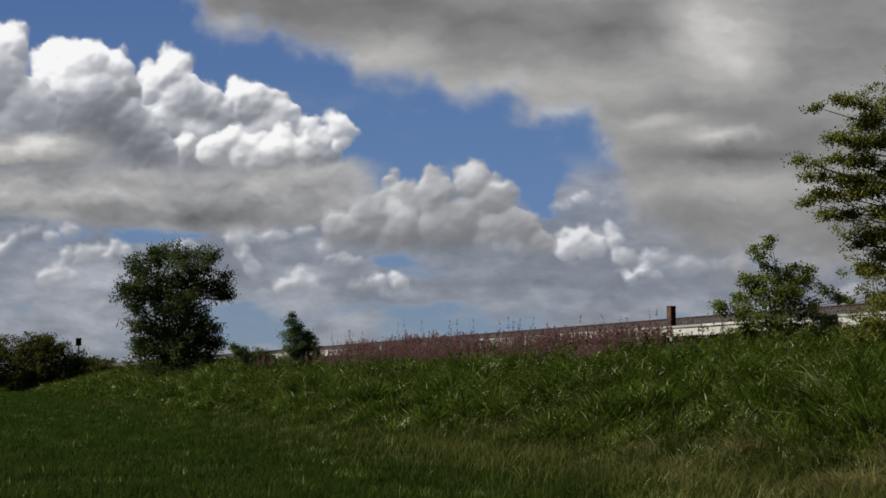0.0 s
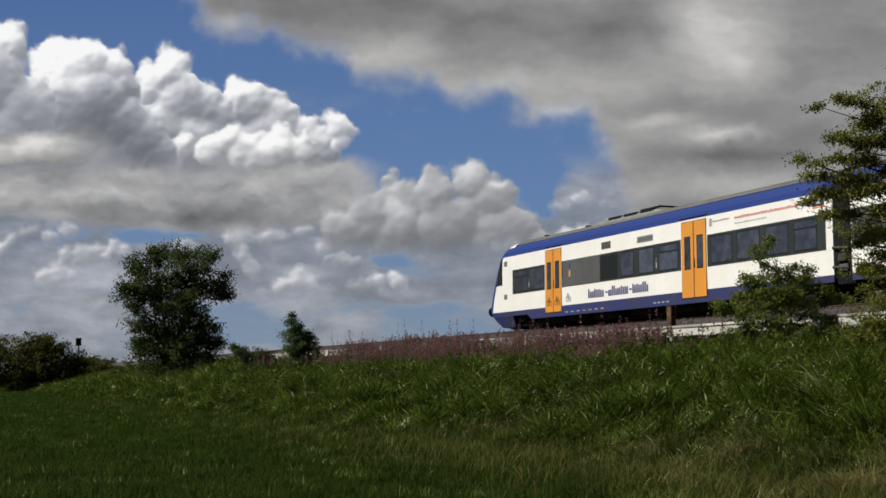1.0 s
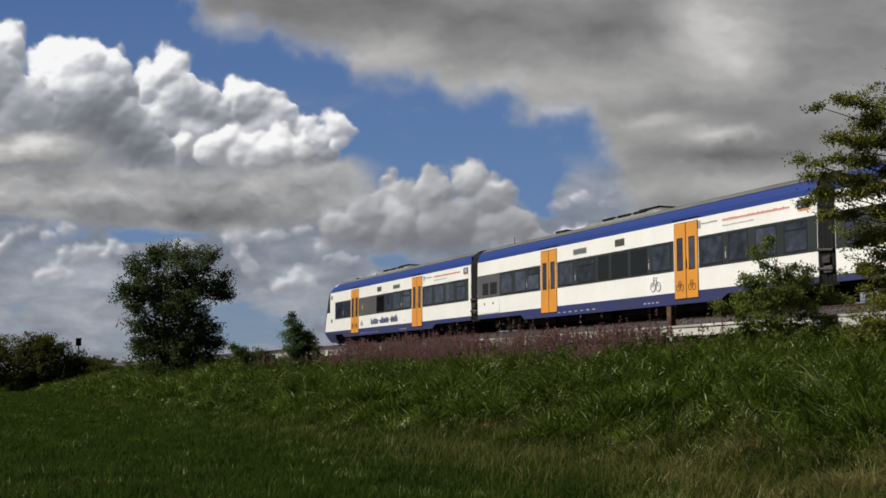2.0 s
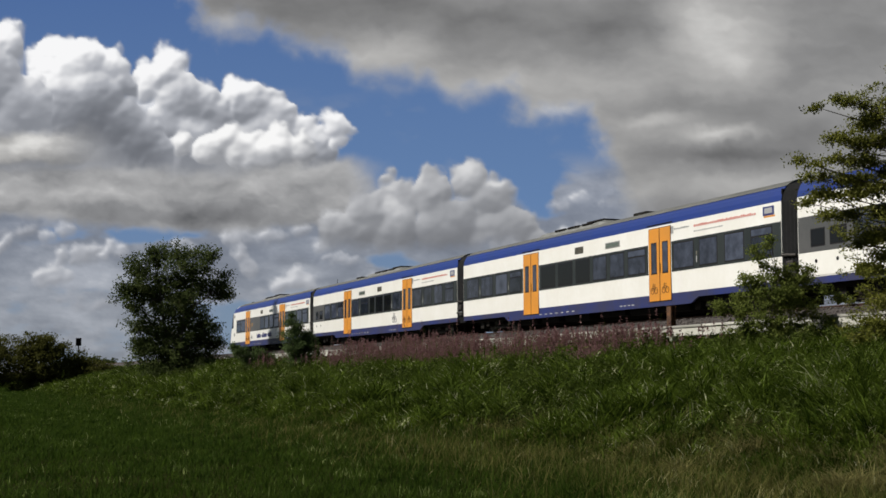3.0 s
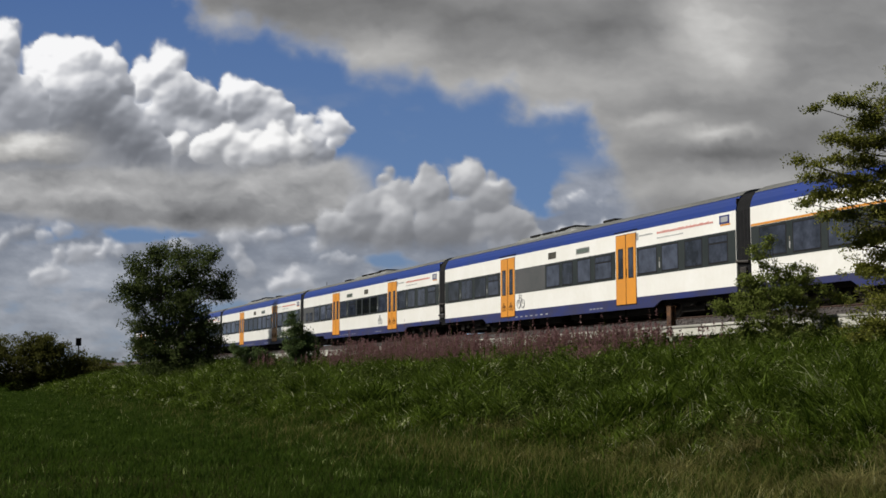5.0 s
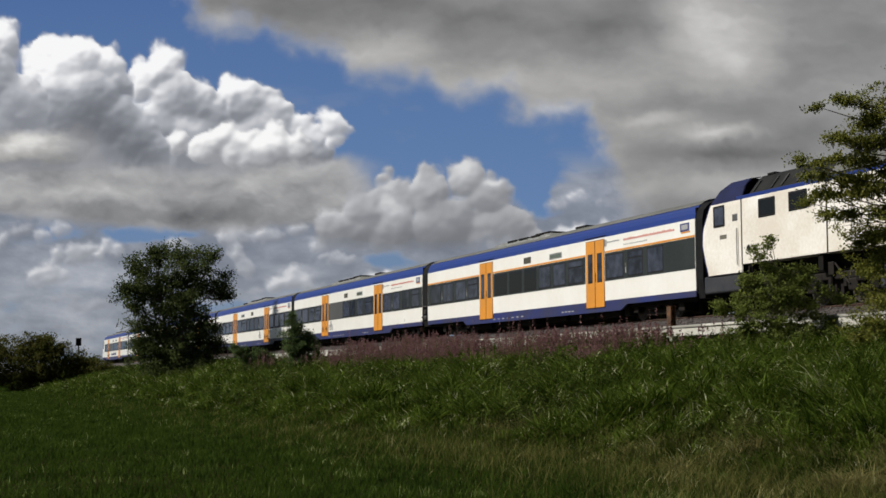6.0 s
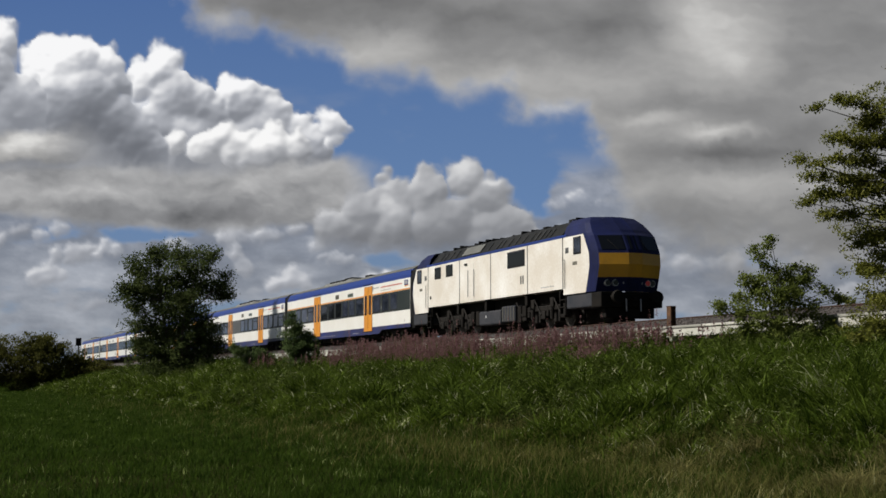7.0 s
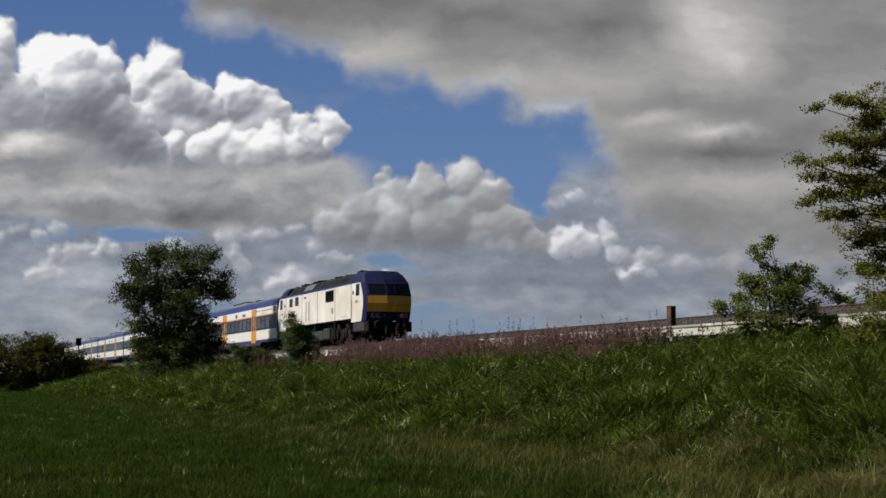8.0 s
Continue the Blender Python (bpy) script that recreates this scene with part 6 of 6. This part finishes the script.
def plants():
    tree("tree", "dark leafy tree with several stems on the bank", "tree", (-19.91, 100.0, 1.55),
         ((-2.5, 7.7, 1.45), (-1.75, 9.2, 0.85), (1.45, 8.35, 1.65), (2.65, 9.2, 0.5), (-0.75, 5.4, 2.3), (-3.2, 6.2, 0.9), (2.3, 6.4, 1.05), (-0.5, 2.8, 2.2), (1.5, 2.7, 1.3), (-2.2, 3.9, 1.0), (3.25, 6.9, 0.45), (0.05, 9.5, 0.6), (-0.4, 7.4, 1.3), (0.6, 1.4, 2.0), (-1.3, 1.2, 1.7), (2.2, 1.3, 1.1), (1.2, 4.5, 1.5), (-2.0, 2.2, 1.2), (-2.9, 2.5, 0.5), (-3.5, 8.05, 0.4), (-3.55, 6.6, 0.4), (-3.1, 5.3, 0.5), (3.5, 7.6, 0.35), (3.6, 6.3, 0.3), (2.3, 4.0, 0.6), (2.9, 2.6, 0.5), (2.9, 0.6, 0.7), (0.4, 5.9, 1.2), (-1.6, 6.6, 1.2)),
         0.15, 52000, MAT_LEAF_DARK, 0.22, stems=3, seed=4, clump=0.55, twigs=15, reach=1.15)
    tree("hawthorn_tree", "yellow-green hawthorn tree with spreading level branches", "tree", (10.48, 29.5, 1.95),
         ((-2.02, 5.66, 0.10), (-1.72, 5.74, 0.10), (-1.38, 5.76, 0.14), (-1.05, 5.70, 0.10), (-0.95, 5.24, 0.24), (-0.66, 5.44, 0.26), (-1.88, 4.80, 0.12), (-1.55, 4.90, 0.14), (-1.22, 4.84, 0.18), (-0.9, 4.80, 0.20),
          (-2.5, 4.44, 0.05), (-2.25, 4.28, 0.11), (-1.8, 4.40, 0.14), (-1.45, 4.34, 0.15), (-1.05, 4.38, 0.2), (-2.42, 4.0, 0.11), (-2.0, 4.06, 0.14), (-1.55, 3.98, 0.18), (-1.1, 3.96, 0.22),
          (-2.42, 3.46, 0.12), (-2.1, 3.62, 0.16), (-1.7, 3.64, 0.2), (-1.3, 3.62, 0.2), (-0.9, 3.7, 0.26), (-1.92, 3.14, 0.15), (-1.45, 3.22, 0.16)),
         0.054, 52000, MAT_LEAF_YELLOW, 0.12, stems=2, flat=0.6, thick=1.3, seed=11, clump=0.18, twigs=16, reach=1.5, level=0.2,
         more=((-1.0, 2.7, 0.34), (-1.3, 2.52, 0.15), (-1.0, 1.95, 0.34), (-0.82, 1.3, 0.42), (0.1, 4.65, 0.85), (0.3, 3.1, 1.1), (0.25, 1.6, 0.85), (-0.12, 5.8, 0.5), (0.65, 6.0, 0.75), (-0.55, 4.1, 0.35), (-0.5, 3.2, 0.4), (-0.55, 2.3, 0.4), (-0.5, 4.9, 0.3), (-0.9, 0.75, 0.4)))
    tree("bush", "green leafy bush with an upright shoot on the bank", "bush", (8.74, 35.0, 2.2),
         ((-0.12, 2.98, 0.05), (-0.17, 2.74, 0.07), (-0.56, 2.70, 0.09), (-0.42, 2.46, 0.08), (-0.30, 2.24, 0.12), (0.02, 2.1, 0.14), (0.24, 1.92, 0.32), (0.78, 1.95, 0.2), (0.92, 2.14, 0.08), (-0.5, 1.67, 0.28), (-0.06, 1.36, 0.56), (0.53, 1.40, 0.4), (-0.2, 0.75, 0.6), (0.3, 1.65, 0.35), (-0.35, 1.9, 0.14),
          (-0.86, 1.32, 0.2), (-0.95, 1.0, 0.22), (-1.5, 1.26, 0.13), (-1.38, 1.05, 0.09), (1.27, 1.58, 0.13), (1.66, 1.42, 0.14), (1.95, 1.36, 0.1), (0.9, 0.98, 0.24), (0.1, 0.35, 0.5), (-0.8, 0.55, 0.3), (0.62, 0.6, 0.26), (-0.78, 1.95, 0.08), (0.5, 2.25, 0.08), (1.35, 0.7, 0.16)),
         0.058, 19000, MAT_LEAF_MID, 0.035, stems=4, seed=17, clump=0.17, twigs=11, reach=1.3)
    tree("young_tree", "small grey-green conical young tree on the bank", "tree", (-7.91, 75.0, 2.05),
         ((-0.62, 3.0, 0.1), (-0.35, 2.45, 0.2), (-0.64, 2.6, 0.2), (-0.45, 2.0, 0.42), (0.1, 1.65, 0.5), (-0.2, 1.1, 0.68), (0.44, 1.2, 0.46), (-0.1, 0.6, 0.7)), 0.075, 15000, MAT_LEAF_GREY, 0.05, stems=2, seed=23, clump=0.26, twigs=14, reach=1.2)
    tree("bush", "low straggling grey-green bush on the bank", "bush", (-12.33, 85.0, 1.95),
         ((-0.66, 1.3, 0.36), (-0.01, 0.85, 0.5), (-1.05, 1.5, 0.2), (1.07, 0.92, 0.42), (0.53, 1.05, 0.3)), 0.08, 7500, MAT_LEAF_GREY, 0.04, stems=3, seed=29, clump=0.26, twigs=12, reach=1.2)
    tree("bush", "broad dark green bush at the foot of the bank", "bush", (-45.73, 150.0, 0.1),
         ((-2.96, 3.7, 2.4), (-0.15, 4.9, 1.6), (2.42, 3.9, 1.8), (4.98, 2.9, 1.5), (-6.46, 4.3, 2.8), (-0.07, 2.5, 2.5), (3.1, 2.2, 2.1), (-9.61, 3.6, 2.8), (6.2, 1.8, 1.4), (7.6, 2.3, 1.2), (9.0, 1.3, 1.2), (1.2, 4.9, 1.2), (-4.5, 1.6, 2.4), (0.5, 1.1, 2.2), (-8.5, 1.3, 2.4)), 0.2, 52000, MAT_LEAF_OLIVE, 0.15, stems=6, seed=31, clump=0.75, twigs=14)
    tree("bush", "distant dark bushes beside the line", "bush", (-62.0, 250.0, 1.0),
         ((-2.2, 3.6, 0.9), (-0.05, 3.2, 1.1), (2.4, 2.9, 0.9), (-3.8, 3.7, 1.1), (0, 1.8, 1.4), (-2.5, 1.8, 1.5), (4.5, 2.4, 0.8), (6.5, 2.2, 0.7)), 0.3, 5000, MAT_LEAF_DARK, 0.1, stems=4, seed=37, clump=0.5, twigs=6)
    tree("bush", "low yellow-green bush under the hawthorn", "bush", (10.15, 31.0, 2.12),
         ((-0.15, 0.55, 0.26), (-0.5, 0.36, 0.2), (0.22, 0.36, 0.3)), 0.06, 2200, MAT_LEAF_YELLOW, 0.03, stems=3, seed=41, clump=0.13, twigs=7)


def build_signal():
    root = new("railway_signal")
    root.matrix_basis = pose(-56.41, 207.0, 2.6, 0, 0, 10)
    tagged(root, "distant railway signal on a mast beside the track", "signal")
    part("mast", rod(bmesh.new(), (0, 0, -0.5), (0, 0, 4.2), 0.11, 0.09), MAT_IRON, root)
    head = part("signal_head", boxed(-0.42, 0.42, -0.08, 0.08, 3.95, 5.15, 0.05), MAT_DARK, root, "black signal head")
    part("hood", rod(bmesh.new(), (0, -0.08, 4.8), (0, -0.3, 4.8), 0.13), MAT_DARK, head)
    part("hood", rod(bmesh.new(), (0, -0.08, 4.35), (0, -0.3, 4.35), 0.13), MAT_DARK, head)


bank_grass()
bank_weeds()
seed_heads()
meadow_grass()
dry_grass()
straw_tussocks()
blossom()
plants()
build_signal()
# ---------------------------------------------------------------- movement
TRAIN_ROWS = ((0.0, 28.4), (0.5, 42.74), (1.0, 57.25), (1.5, 70.72), (3.0, 113.33), (3.5, 127.0), (4.0, 141.72), (4.5, 155.14), (6.0, 198.68), (6.5, 212.3), (7.0, 227.34), (7.5, 241.29), (8.0, 256.45))


def motions():
    for car, behind in cars:
        walk(car, [(t, on_track(s - behind, TRACK_OFF, RAIL_Z)) for t, s in TRAIN_ROWS])
    # plants rock a little in the wind about their feet
    for plant, amount, seed in swaying:
        x, y, z = plant.location
        walk(plant, [(i * 0.5, pose(x, y, z, amount * math.sin(1.9 * i + seed), amount * (0.4 + math.sin(2.6 * i + 2 * seed)), 0)) for i in range(17)])
    walk(backdrop, [(0.0, pose(0, SKY_R, 0)), (8.0, pose(-22, SKY_R - 44, 0))])


motions()
